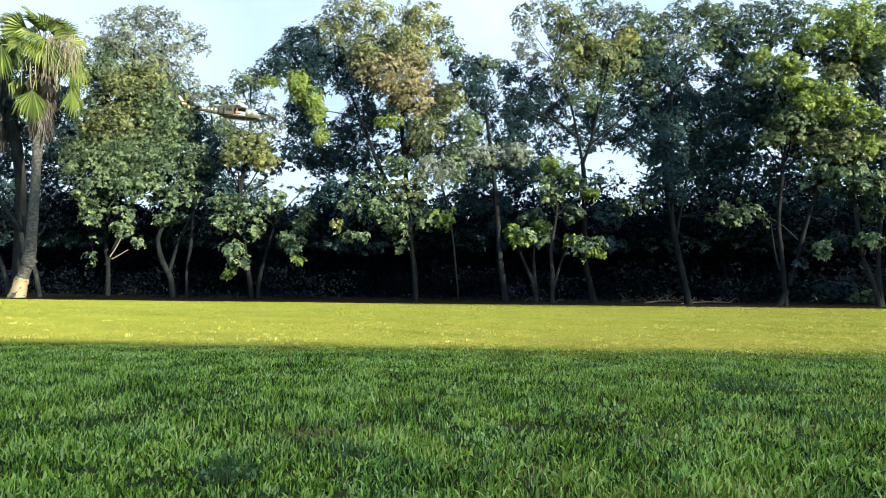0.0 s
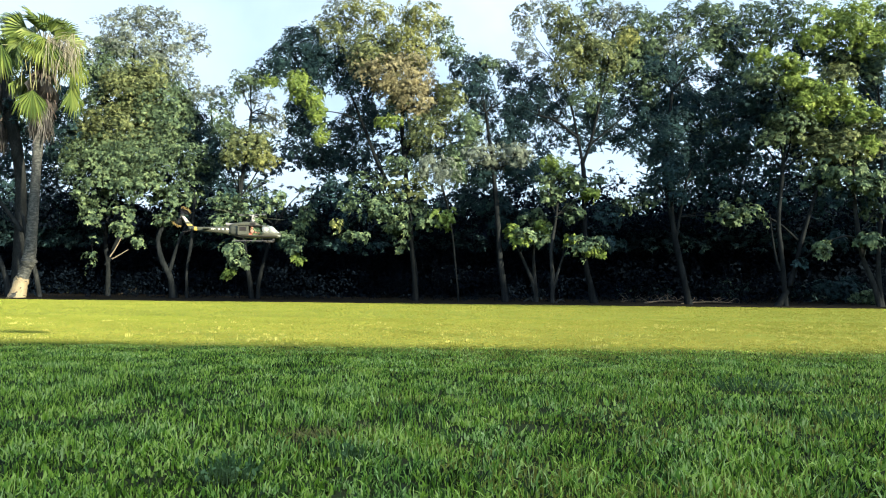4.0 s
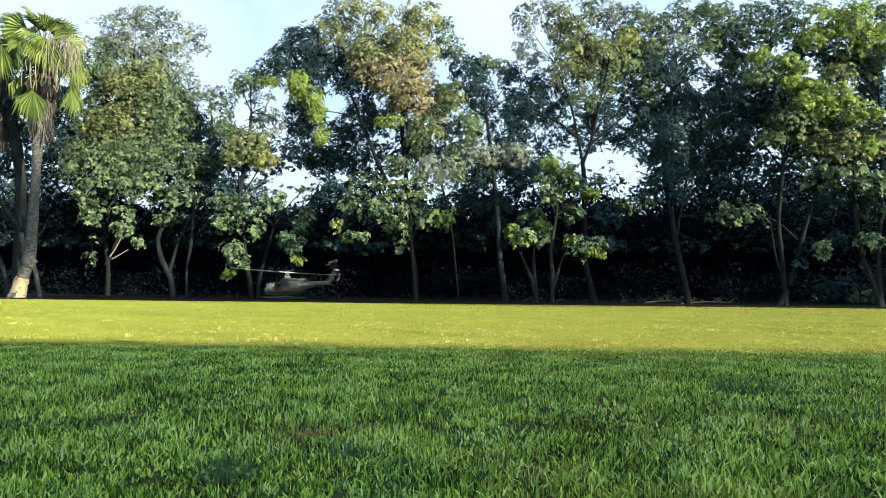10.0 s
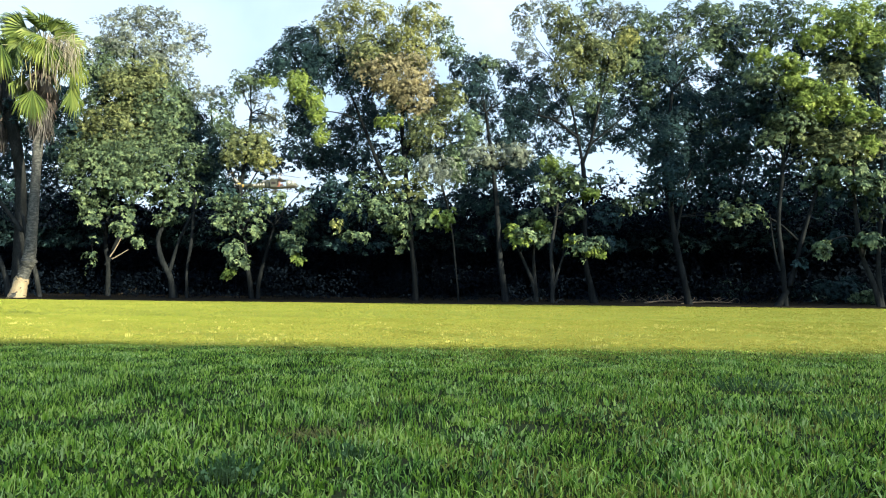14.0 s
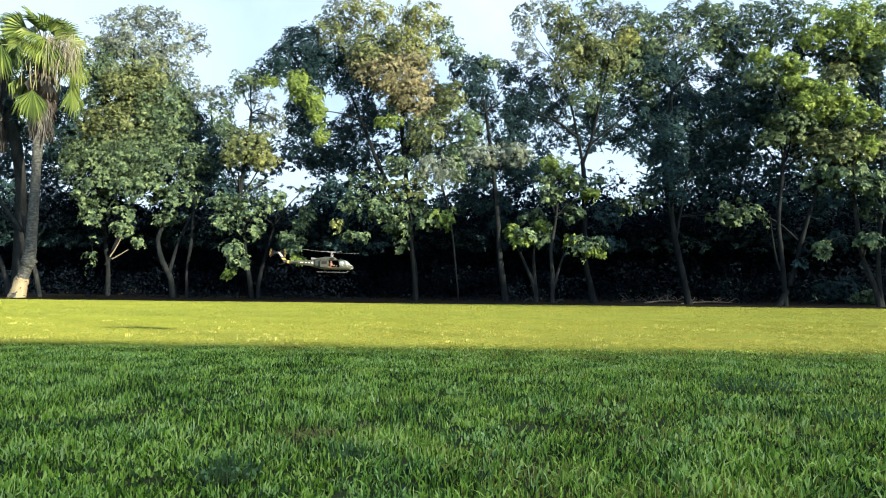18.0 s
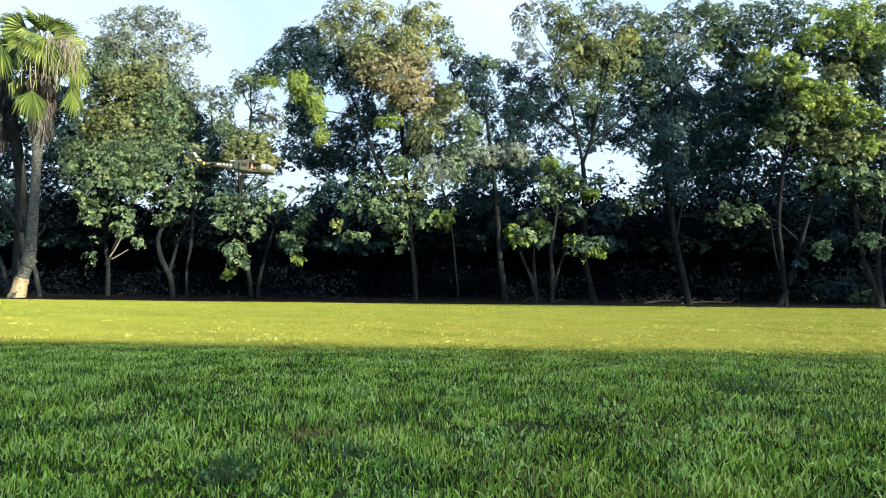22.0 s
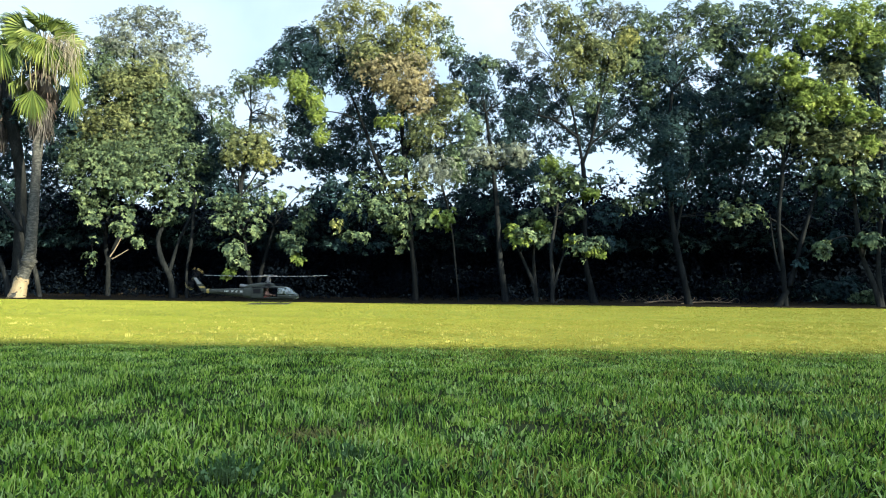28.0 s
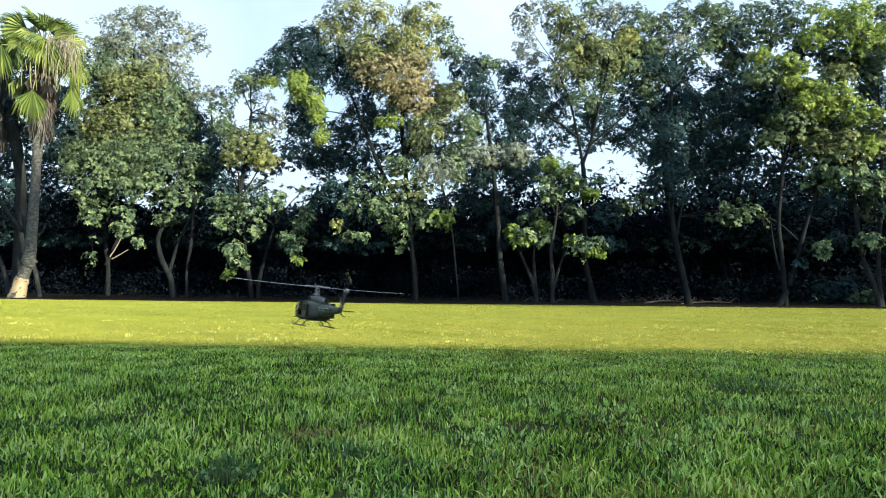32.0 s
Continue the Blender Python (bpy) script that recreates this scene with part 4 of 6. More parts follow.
    # landing skids
    for side in (-1, 1):
        rod("skid", [(-0.215, side * 0.125, 0.008), (0.19, side * 0.125, 0.008), (0.235, side * 0.125, 0.014), (0.262, side * 0.125, 0.036)], 0.0046, SKID, heli, "dark grey landing skid tube")
    for x in (-0.10, 0.125):
        rod("cross_tube", [(x, -0.125, 0.01), (x, -0.105, 0.040), (x, -0.06, 0.056), (x, 0.06, 0.056), (x, 0.105, 0.040), (x, 0.125, 0.01)], 0.005, BLACK, heli)
    rod("antenna", [(0.15, 0, 0.205), (0.14, 0, 0.235)], 0.002, BLACK, heli)
    # rotors: parts that turn in the helicopter's own space
    hub = rod("main_rotor", [(0, 0, -0.012), (0, 0, 0.014)], 0.012, GREY, heli, "two-bladed main rotor", 14)
    rod("yoke", [(-0.10, 0, 0.002), (0.10, 0, 0.002)], 0.007, GREY, hub, "", 8)
    for s in (-1, 1):
        bm = bmesh.new()
        prof = [(0.019, 0.0), (0.008, 0.003), (-0.008, 0.002), (-0.022, 0.0), (-0.008, -0.0015), (0.008, -0.0015)]
        rows = []
        for k in range(7):
            x = 0.085 + (0.69 - 0.085) * k / 6
            rows.append([bm.verts.new((s * x, s * py, pz + 0.012 * (k / 6) ** 2)) for py, pz in prof])
        for k in range(6):
            for j in range(6):
                bm.faces.new((rows[k][j], rows[k][(j + 1) % 6], rows[k + 1][(j + 1) % 6], rows[k + 1][j]))
        bm.faces.new(rows[0]), bm.faces.new(rows[-1])
        bmesh.ops.recalc_face_normals(bm, faces=bm.faces)
        part("blade", bm, BLADE, hub, "long grey rotor blade")
    rod("flybar", [(0, -0.16, 0.014), (0, 0.16, 0.014)], 0.003, GREY, hub, "thin stabilizer bar", 6)
    for y in (-0.16, 0.16):
        rod("flybar_weight", [(0, y - 0.02, 0.014), (0, y + 0.02, 0.014)], 0.009, GREY, hub)
    tail = rod("tail_rotor", [(0, -0.014, 0), (0, 0.018, 0)], 0.014, PALE, heli, "two-bladed tail rotor with yellow tips", 12)
    for s in (-1, 1):
        box_part("tail_blade", min(s * 0.008, s * 0.1), max(s * 0.008, s * 0.1), 0.010, 0.014, -0.013, 0.013, BLACK, tail, "dark tail rotor blade", 0.001)
        box_part("blade_tip", min(s * 0.1, s * 0.128), max(s * 0.1, s * 0.128), 0.0095, 0.0145, -0.014, 0.014, TIP, tail, "yellow tail blade tip", 0.001)
    # the whole body a little lower and slimmer than its plan
    for ob in heli.children_recursive:
        if ob not in (hub, tail) and ob.parent not in (hub, tail):
            ob.data.transform(Matrix.Diagonal((1, 0.90, 0.97, 1)))
        ob.data.transform(Matrix.Diagonal((MODEL_SIZE, MODEL_SIZE, MODEL_SIZE, 1)))
    return heli, hub, tail


# ---- the place ----
ground_sheet()
forest_floor()
woods()
second_row()

LEFT_TREE = tree("broadleaf_tree", "tall leafy tree with drooping lit branches behind a palm", (-15.74, 32.12),
     stems=[[(0, 0, -0.1, 0.12), (-0.02, 0, 1.46, 0.1), (-0.2, 0, 2.79, 0.1), (0.15, -0.3, 4.9, 0.11), (0.16, 0, 7.37, 0.1), (0.75, 0, 10.09, 0.06)],
            [(-0.1, 0, 1.46, 0.1), (0.32, 0, 2.53, 0.08), (0.74, 0, 3.47, 0.05)]],
     lobes=[(0.09, 0.3, 13.33, 1.38, 0.66, 0.40, "grey"), (1.85, 0.2, 13.47, 1.31, 0.65, 0.42, "grey"), (3.07, 0.2, 12.71, 1.11, 0.85, 0.38, "grey"),
            (4.05, 0.2, 11.89, 0.52, 0.36, 0.35, "grey"), (0.90, 0.1, 12.38, 1.89, 0.91, 0.55, "grey"), (-1.30, 0.6, 12.15, 1.39, 0.66, 0.45, "grey"),
            (2.56, 0.2, 11.49, 1.43, 0.98, 0.45, "grey"), (-0.35, 0.3, 11.11, 1.70, 1.11, 0.75, "leaf"), (1.45, -0.4, 10.47, 1.66, 0.83, 0.75, "olive"),
            (1.39, -0.8, 9.60, 1.83, 0.95, 0.95, "olive"), (-0.21, -0.2, 9.21, 1.48, 1.16, 0.80, "leaf"), (2.52, -0.6, 9.18, 1.71, 1.14, 0.90, "leaf")] +
           [(0.78, -0.8, 8.00, 2.08, 1.13, 0.95, "olive"), (2.99, -0.5, 8.03, 1.59, 1.33, 0.95, "leaf"), (-1.11, -0.4, 7.22, 1.27, 1.02, 0.80, "leaf"),
            (3.39, 0.4, 10.23, 0.59, 1.24, 0.35, "grey"), (1.47, -0.8, 6.89, 2.51, 1.00, 1.00, "leaf"), (0.03, -1.0, 6.06, 1.87, 0.93, 0.95, "leaf"),
            (2.41, -1.1, 6.06, 2.05, 0.99, 1.00, "leaf"), (0.01, -1.3, 5.02, 1.36, 0.80, 0.90, "leaf"), (2.05, -1.4, 5.13, 1.35, 0.92, 0.95, "leaf"),
            (4.00, -1.4, 4.84, 1.04, 0.80, 1.00, "leaf"), (-0.05, -1.5, 3.76, 0.61, 0.55, 0.90, "leaf"), (1.37, -1.6, 3.56, 0.55, 0.79, 0.90, "leaf")] +
           [(3.32, -1.4, 3.75, 0.74, 0.55, 0.90, "leaf"), (3.29, 1.8, 6.34, 0.95, 1.15, 0.50, "dark"), (-0.20, -1.0, 1.95, 0.43, 0.74, 0.30, "leaf"),
            (2.03, -1.4, 2.46, 0.40, 0.37, 0.40, "leaf")],
     leaf=0.11, seed=1, bark=SHADED_BARK)

tree("broadleaf_tree", "leafy tree with a thick leaning grey trunk", (-11.88, 30.13),
     stems=[[(0.05, 0, -0.1, 0.2), (-0.1, 0, 0.82, 0.14), (-0.58, 0, 1.81, 0.12), (-0.86, 0.5, 2.94, 0.09), (-0.60, 2.6, 4.95, 0.08), (0.39, 3.0, 7.75, 0.06), (0.61, 2.6, 8.77, 0.04)],
            [(-0.18, 0, 1.19, 0.09), (0.18, 0, 2.45, 0.07), (0.75, 0, 3.71, 0.06)]],
     lobes=[(1.02, 0.4, 9.25, 0.86, 0.43, 0.35, "grey"), (1.77, 0.2, 8.42, 0.73, 0.79, 0.55, "leaf"), (0.62, 1.5, 7.70, 1.08, 0.89, 0.60, "dark"),
            (0.93, 0.0, 6.36, 0.78, 0.72, 0.70, "leaf"), (0.80, 2.0, 6.27, 0.77, 0.84, 0.60, "dark"), (1.76, 0.3, 9.38, 0.49, 0.31, 0.30, "grey")],
     leaf=0.11, seed=2, bark=SHADED_BARK)

tree("broadleaf_tree", "two-stemmed leafy tree with a low hanging pale branch", (-8.11, 29.45),
     stems=[[(-0.07, 0, -0.1, 0.12), (-0.27, 0, 1.09, 0.1), (-0.49, 0, 2.43, 0.09), (-0.71, 0, 4.4, 0.09), (-0.4, 0, 6.87, 0.07), (-0.3, 0, 8.12, 0.05)],
            [(0.17, 0, -0.1, 0.09), (0.18, 0, 0.73, 0.09), (0.4, 0, 1.71, 0.08), (0.79, 0, 3.18, 0.06)]],
     lobes=[(-0.82, 0.4, 9.43, 0.72, 0.78, 0.50, "leaf"), (-0.25, 0.3, 10.06, 0.36, 0.24, 0.40, "leaf"), (-1.51, 0.2, 7.35, 0.71, 0.65, 0.70, "leaf"),
            (-1.57, 0.3, 6.52, 0.66, 0.66, 0.70, "dark"), (-0.18, -0.4, 6.79, 1.11, 0.76, 0.95, "olive"), (0.30, -0.5, 6.04, 0.75, 0.41, 0.90, "yellow"),
            (-0.98, -0.3, 6.17, 0.64, 0.41, 0.80, "olive"), (-1.49, 0.2, 4.76, 0.77, 0.36, 0.80, "dark"), (-1.17, -0.9, 4.14, 0.57, 0.37, 0.90, "leaf"),
            (-0.14, -1.0, 4.04, 0.91, 0.45, 1.00, "leaf"), (0.84, -0.8, 4.31, 0.74, 0.43, 0.90, "leaf"), (-0.00, -1.1, 3.27, 0.79, 0.62, 1.00, "leaf")] +
           [(-1.16, -0.9, 3.47, 0.51, 0.51, 0.90, "leaf"), (0.63, 2.2, 3.78, 0.82, 0.69, 0.70, "dark"), (2.34, -0.6, 3.72, 0.35, 0.46, 0.90, "leaf"),
            (-0.59, -1.4, 2.07, 0.53, 0.47, 1.00, "leaf"), (-0.31, -1.5, 1.61, 0.50, 0.33, 1.00, "leaf"), (-0.65, -1.5, 1.12, 0.31, 0.19, 1.10, "lime"),
            (1.88, -1.0, 2.21, 0.45, 0.28, 1.00, "leaf"), (1.50, -0.9, 2.54, 0.40, 0.34, 0.90, "leaf"), (2.08, -1.0, 1.81, 0.31, 0.20, 1.10, "lime"),
            (2.17, 2.4, 3.60, 0.95, 0.44, 0.70, "dark"), (0.07, 1.2, 5.19, 0.80, 0.37, 0.22, "leaf"), (1.86, 1.2, 4.95, 0.67, 0.49, 0.24, "leaf")] +
           [(-1.03, 0.6, 5.27, 0.30, 0.24, 0.30, "leaf"), (-0.01, 1.2, 8.68, 0.74, 0.80, 0.26, "grey"), (0.52, 1.0, 7.99, 0.49, 0.61, 0.28, "grey"),
            (1.97, -0.4, 3.11, 0.41, 0.64, 0.85, "leaf")],
     leaf=0.11, seed=3, bark=SHADED_BARK)

tree("broadleaf_tree", "large domed tree with partly browned sunlit crown", (-1.15, 29),
     stems=[[(0, 0, -0.1, 0.14), (-0.04, 0, 1.03, 0.12), (-0.17, 0, 2.23, 0.11), (-0.36, 0, 4.16, 0.1), (-0.55, 0, 6.35, 0.09), (-0.64, 0, 8.06, 0.08), (-0.23, 0, 10.28, 0.05)],
            [(-0.3, 0, 3.68, 0.08), (-1.14, 0, 4.88, 0.08), (-1.76, 0, 6.09, 0.08), (-2.39, 0, 7.68, 0.06), (-3.15, 0, 9.52, 0.03)],
            [(-0.53, 0, 6.11, 0.07), (0.28, 0, 7.83, 0.06), (1, 0, 9.31, 0.03)]],
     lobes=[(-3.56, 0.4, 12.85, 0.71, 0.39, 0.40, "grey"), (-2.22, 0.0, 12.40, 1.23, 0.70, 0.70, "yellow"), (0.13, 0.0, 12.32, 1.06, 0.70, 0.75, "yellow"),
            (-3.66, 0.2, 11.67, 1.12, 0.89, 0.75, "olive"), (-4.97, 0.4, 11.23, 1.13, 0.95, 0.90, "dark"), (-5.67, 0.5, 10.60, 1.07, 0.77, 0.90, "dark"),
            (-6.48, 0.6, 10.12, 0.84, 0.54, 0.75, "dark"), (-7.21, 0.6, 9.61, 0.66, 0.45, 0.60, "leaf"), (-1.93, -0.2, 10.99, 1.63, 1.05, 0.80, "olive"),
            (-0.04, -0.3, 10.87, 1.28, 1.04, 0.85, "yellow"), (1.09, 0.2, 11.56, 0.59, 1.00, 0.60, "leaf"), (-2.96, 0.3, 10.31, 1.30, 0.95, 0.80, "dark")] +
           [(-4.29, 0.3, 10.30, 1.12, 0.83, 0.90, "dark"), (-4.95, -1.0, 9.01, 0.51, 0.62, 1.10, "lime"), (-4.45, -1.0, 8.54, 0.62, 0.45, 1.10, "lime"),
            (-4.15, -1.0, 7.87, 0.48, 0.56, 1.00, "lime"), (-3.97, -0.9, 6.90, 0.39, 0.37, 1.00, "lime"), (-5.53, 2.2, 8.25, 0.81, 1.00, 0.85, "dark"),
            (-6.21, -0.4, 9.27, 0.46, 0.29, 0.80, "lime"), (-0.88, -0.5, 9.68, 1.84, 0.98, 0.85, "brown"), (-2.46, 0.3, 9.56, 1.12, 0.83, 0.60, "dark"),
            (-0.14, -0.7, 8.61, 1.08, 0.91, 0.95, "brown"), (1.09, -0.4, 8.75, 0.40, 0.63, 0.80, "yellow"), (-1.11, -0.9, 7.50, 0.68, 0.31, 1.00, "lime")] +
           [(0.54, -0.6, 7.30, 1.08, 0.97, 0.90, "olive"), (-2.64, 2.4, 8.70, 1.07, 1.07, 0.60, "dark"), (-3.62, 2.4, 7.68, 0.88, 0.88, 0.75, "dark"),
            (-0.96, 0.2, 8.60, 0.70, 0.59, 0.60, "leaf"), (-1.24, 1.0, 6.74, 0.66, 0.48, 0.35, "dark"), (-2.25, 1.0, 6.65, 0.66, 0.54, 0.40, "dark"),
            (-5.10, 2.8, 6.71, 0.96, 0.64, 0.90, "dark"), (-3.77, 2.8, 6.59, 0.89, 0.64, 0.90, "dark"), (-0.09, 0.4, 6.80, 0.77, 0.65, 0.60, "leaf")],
     leaf=0.1, seed=4, bark=SHADED_BARK)

tree("broadleaf_tree", "spreading tree with pale mottled leaves over a slim trunk", (0.66, 27.6),
     stems=[[(0, 0, -0.1, 0.04), (-0.15, 0, 1.49, 0.04), (-0.34, 0, 3.09, 0.04), (-0.65, 0, 4.47, 0.04), (-1.24, 0, 5.86, 0.04)]],
     lobes=[(-4.91, 0.0, 4.30, 0.77, 0.50, 0.85, "dark"), (-3.51, -0.3, 4.91, 1.09, 0.38, 0.65, "leaf"), (-3.88, -0.9, 3.97, 1.07, 0.48, 1.00, "leaf"),
            (-4.78, -1.3, 3.08, 0.31, 0.13, 1.00, "yellow"), (-4.18, -1.1, 2.61, 0.74, 0.21, 0.80, "leaf"), (-2.89, -1.0, 3.79, 1.01, 0.58, 1.00, "leaf"),
            (-2.06, -1.0, 4.55, 1.01, 0.58, 1.00, "olive"), (-0.95, -1.0, 5.23, 0.91, 0.64, 1.00, "grey"), (-1.26, -1.2, 3.16, 0.47, 0.29, 1.00, "leaf"),
            (-0.72, -1.2, 3.43, 0.68, 0.45, 1.10, "lime"), (-2.35, -0.9, 3.00, 0.53, 0.37, 0.90, "leaf"), (-4.22, 2.2, 2.45, 1.66, 0.27, 0.70, "dark")] +
           [(-2.36, -0.6, 2.35, 0.32, 0.32, 0.40, "leaf"), (-1.78, -0.4, 3.84, 0.65, 0.54, 0.80, "leaf"), (-5.73, 3.0, 5.14, 0.73, 0.55, 0.90, "dark"),
            (-2.64, 0.2, 5.65, 0.72, 0.45, 0.70, "leaf"), (-4.76, 2.4, 3.63, 0.90, 0.42, 0.80, "dark"), (-6.23, 3.0, 4.52, 0.49, 0.43, 0.70, "dark")],
     leaf=0.12, seed=5, bark=SHADED_BARK)

tree("broadleaf_tree", "shaded dark leafy tree with a slightly leaning trunk", (2.56, 27.68),
     stems=[[(0, 0, -0.1, 0.14), (-0.14, 0, 1.05, 0.13), (-0.26, 0, 1.97, 0.12), (-0.36, 0, 3.58, 0.1), (-0.55, 0, 5.43, 0.09), (-0.84, 0, 7.76, 0.05)]],
     lobes=[(-1.49, 0.4, 9.72, 0.96, 0.57, 0.80, "dark"), (-0.79, 0.4, 9.91, 0.68, 0.40, 0.70, "leaf"), (-2.11, 0.4, 10.33, 0.51, 0.57, 0.55, "leaf"),
            (-1.05, 0.6, 8.87, 0.80, 0.97, 0.60, "dark"), (0.18, 0.6, 9.55, 0.63, 0.68, 0.75, "dark"), (0.48, 0.7, 8.62, 0.57, 0.80, 0.50, "dark"),
            (-2.10, 0.0, 8.27, 0.50, 0.95, 0.85, "olive"), (-1.49, 0.0, 7.10, 0.83, 0.78, 0.80, "leaf"), (-0.06, 0.5, 7.13, 0.85, 0.79, 0.55, "dark"),
            (-1.05, -0.4, 6.09, 0.93, 0.49, 0.90, "grey"), (0.30, -0.2, 6.05, 0.94, 0.50, 0.80, "grey"), (-2.09, -0.5, 5.56, 0.60, 0.93, 0.95, "leaf")] +
           [(-0.99, 0.5, 5.46, 0.96, 0.56, 0.95, "dark"), (0.59, 0.3, 5.54, 1.01, 0.62, 0.85, "dark"), (-0.69, 2.2, 4.54, 1.49, 0.72, 0.80, "dark"),
            (0.33, 2.4, 3.70, 1.32, 0.66, 0.80, "dark"), (-1.69, 2.0, 4.51, 0.71, 0.65, 0.70, "dark"), (-0.60, 0.9, 8.23, 0.52, 0.40, 0.30, "dark")],
     leaf=0.12, seed=6, bark=SHADED_BARK)

tree("young_tree", "young twin-stemmed tree with broad fresh green leaves", (3.84, 28.05),
     stems=[[(0.02, 0, -0.1, 0.09), (-0.05, 0, 0.55, 0.09), (-0.33, 0, 1.29, 0.07), (-0.68, 0, 2.06, 0.06)],
            [(-0.02, 0, 0.51, 0.08), (-0.1, 0, 1.53, 0.07), (-0.1, 0, 2.46, 0.04)],
            [(0.02, 0, -0.1, 0.06), (-0.21, 0, 0.16, 0.06), (-0.44, 0, 0.02, 0.04)]],
     lobes=[(-0.29, -0.6, 2.79, 0.98, 0.36, 1.20, "leaf"), (-1.00, -0.4, 3.03, 0.44, 0.22, 1.00, "lime"), (0.24, -0.4, 3.13, 0.44, 0.28, 1.00, "lime"),
            (-0.16, 0.4, 3.67, 0.68, 0.34, 0.70, "leaf"), (-0.53, -0.7, 2.60, 0.49, 0.19, 1.00, "lime")],
     leaf=0.135, seed=7)

tree("young_tree", "young forked tree with light green layered foliage", (4.32, 26.71),
     stems=[[(-0.04, 0, -0.1, 0.08), (-0.02, 0, 1.06, 0.08), (-0.07, 0, 2.16, 0.07), (0.13, 0, 3.5, 0.05), (0.24, 0, 4.84, 0.03)],
            [(-0, 0, 0.51, 0.06), (0.2, 0, 1.28, 0.05), (0.4, 0, 1.84, 0.04)],
            [(0.02, 0, -0.1, 0.05), (0.24, 0, 0.16, 0.04), (0.42, 0, 0.03, 0.03)]],
     lobes=[(4.39, 2.6, 4.38, 1.11, 0.38, 0.70, "leaf"), (3.49, 2.6, 4.23, 0.76, 0.35, 0.60, "leaf"), (-0.07, 0.0, 5.56, 0.51, 0.35, 1.00, "lime"),
            (0.10, -0.3, 4.84, 0.90, 0.40, 1.00, "leaf"), (0.92, -0.2, 4.77, 0.48, 0.32, 1.00, "leaf"), (1.42, -0.3, 4.32, 0.37, 0.26, 1.10, "lime"),
            (-0.10, -0.2, 4.23, 0.53, 0.29, 0.90, "leaf"), (0.73, 0.0, 3.68, 0.48, 0.53, 0.60, "leaf"), (1.10, -0.8, 2.35, 0.93, 0.36, 1.20, "leaf"),
            (0.57, -0.6, 2.57, 0.31, 0.21, 1.00, "lime"), (2.32, -0.2, 2.40, 0.63, 0.21, 0.80, "dark"), (2.30, 0.6, 3.76, 0.65, 0.60, 0.70, "dark")] +
           [(1.85, 0.2, 4.93, 0.32, 0.22, 0.70, "leaf"), (1.37, -0.9, 2.13, 0.41, 0.21, 1.00, "lime"), (0.43, -0.2, 5.26, 0.42, 0.27, 0.90, "lime")],
     leaf=0.125, seed=8)

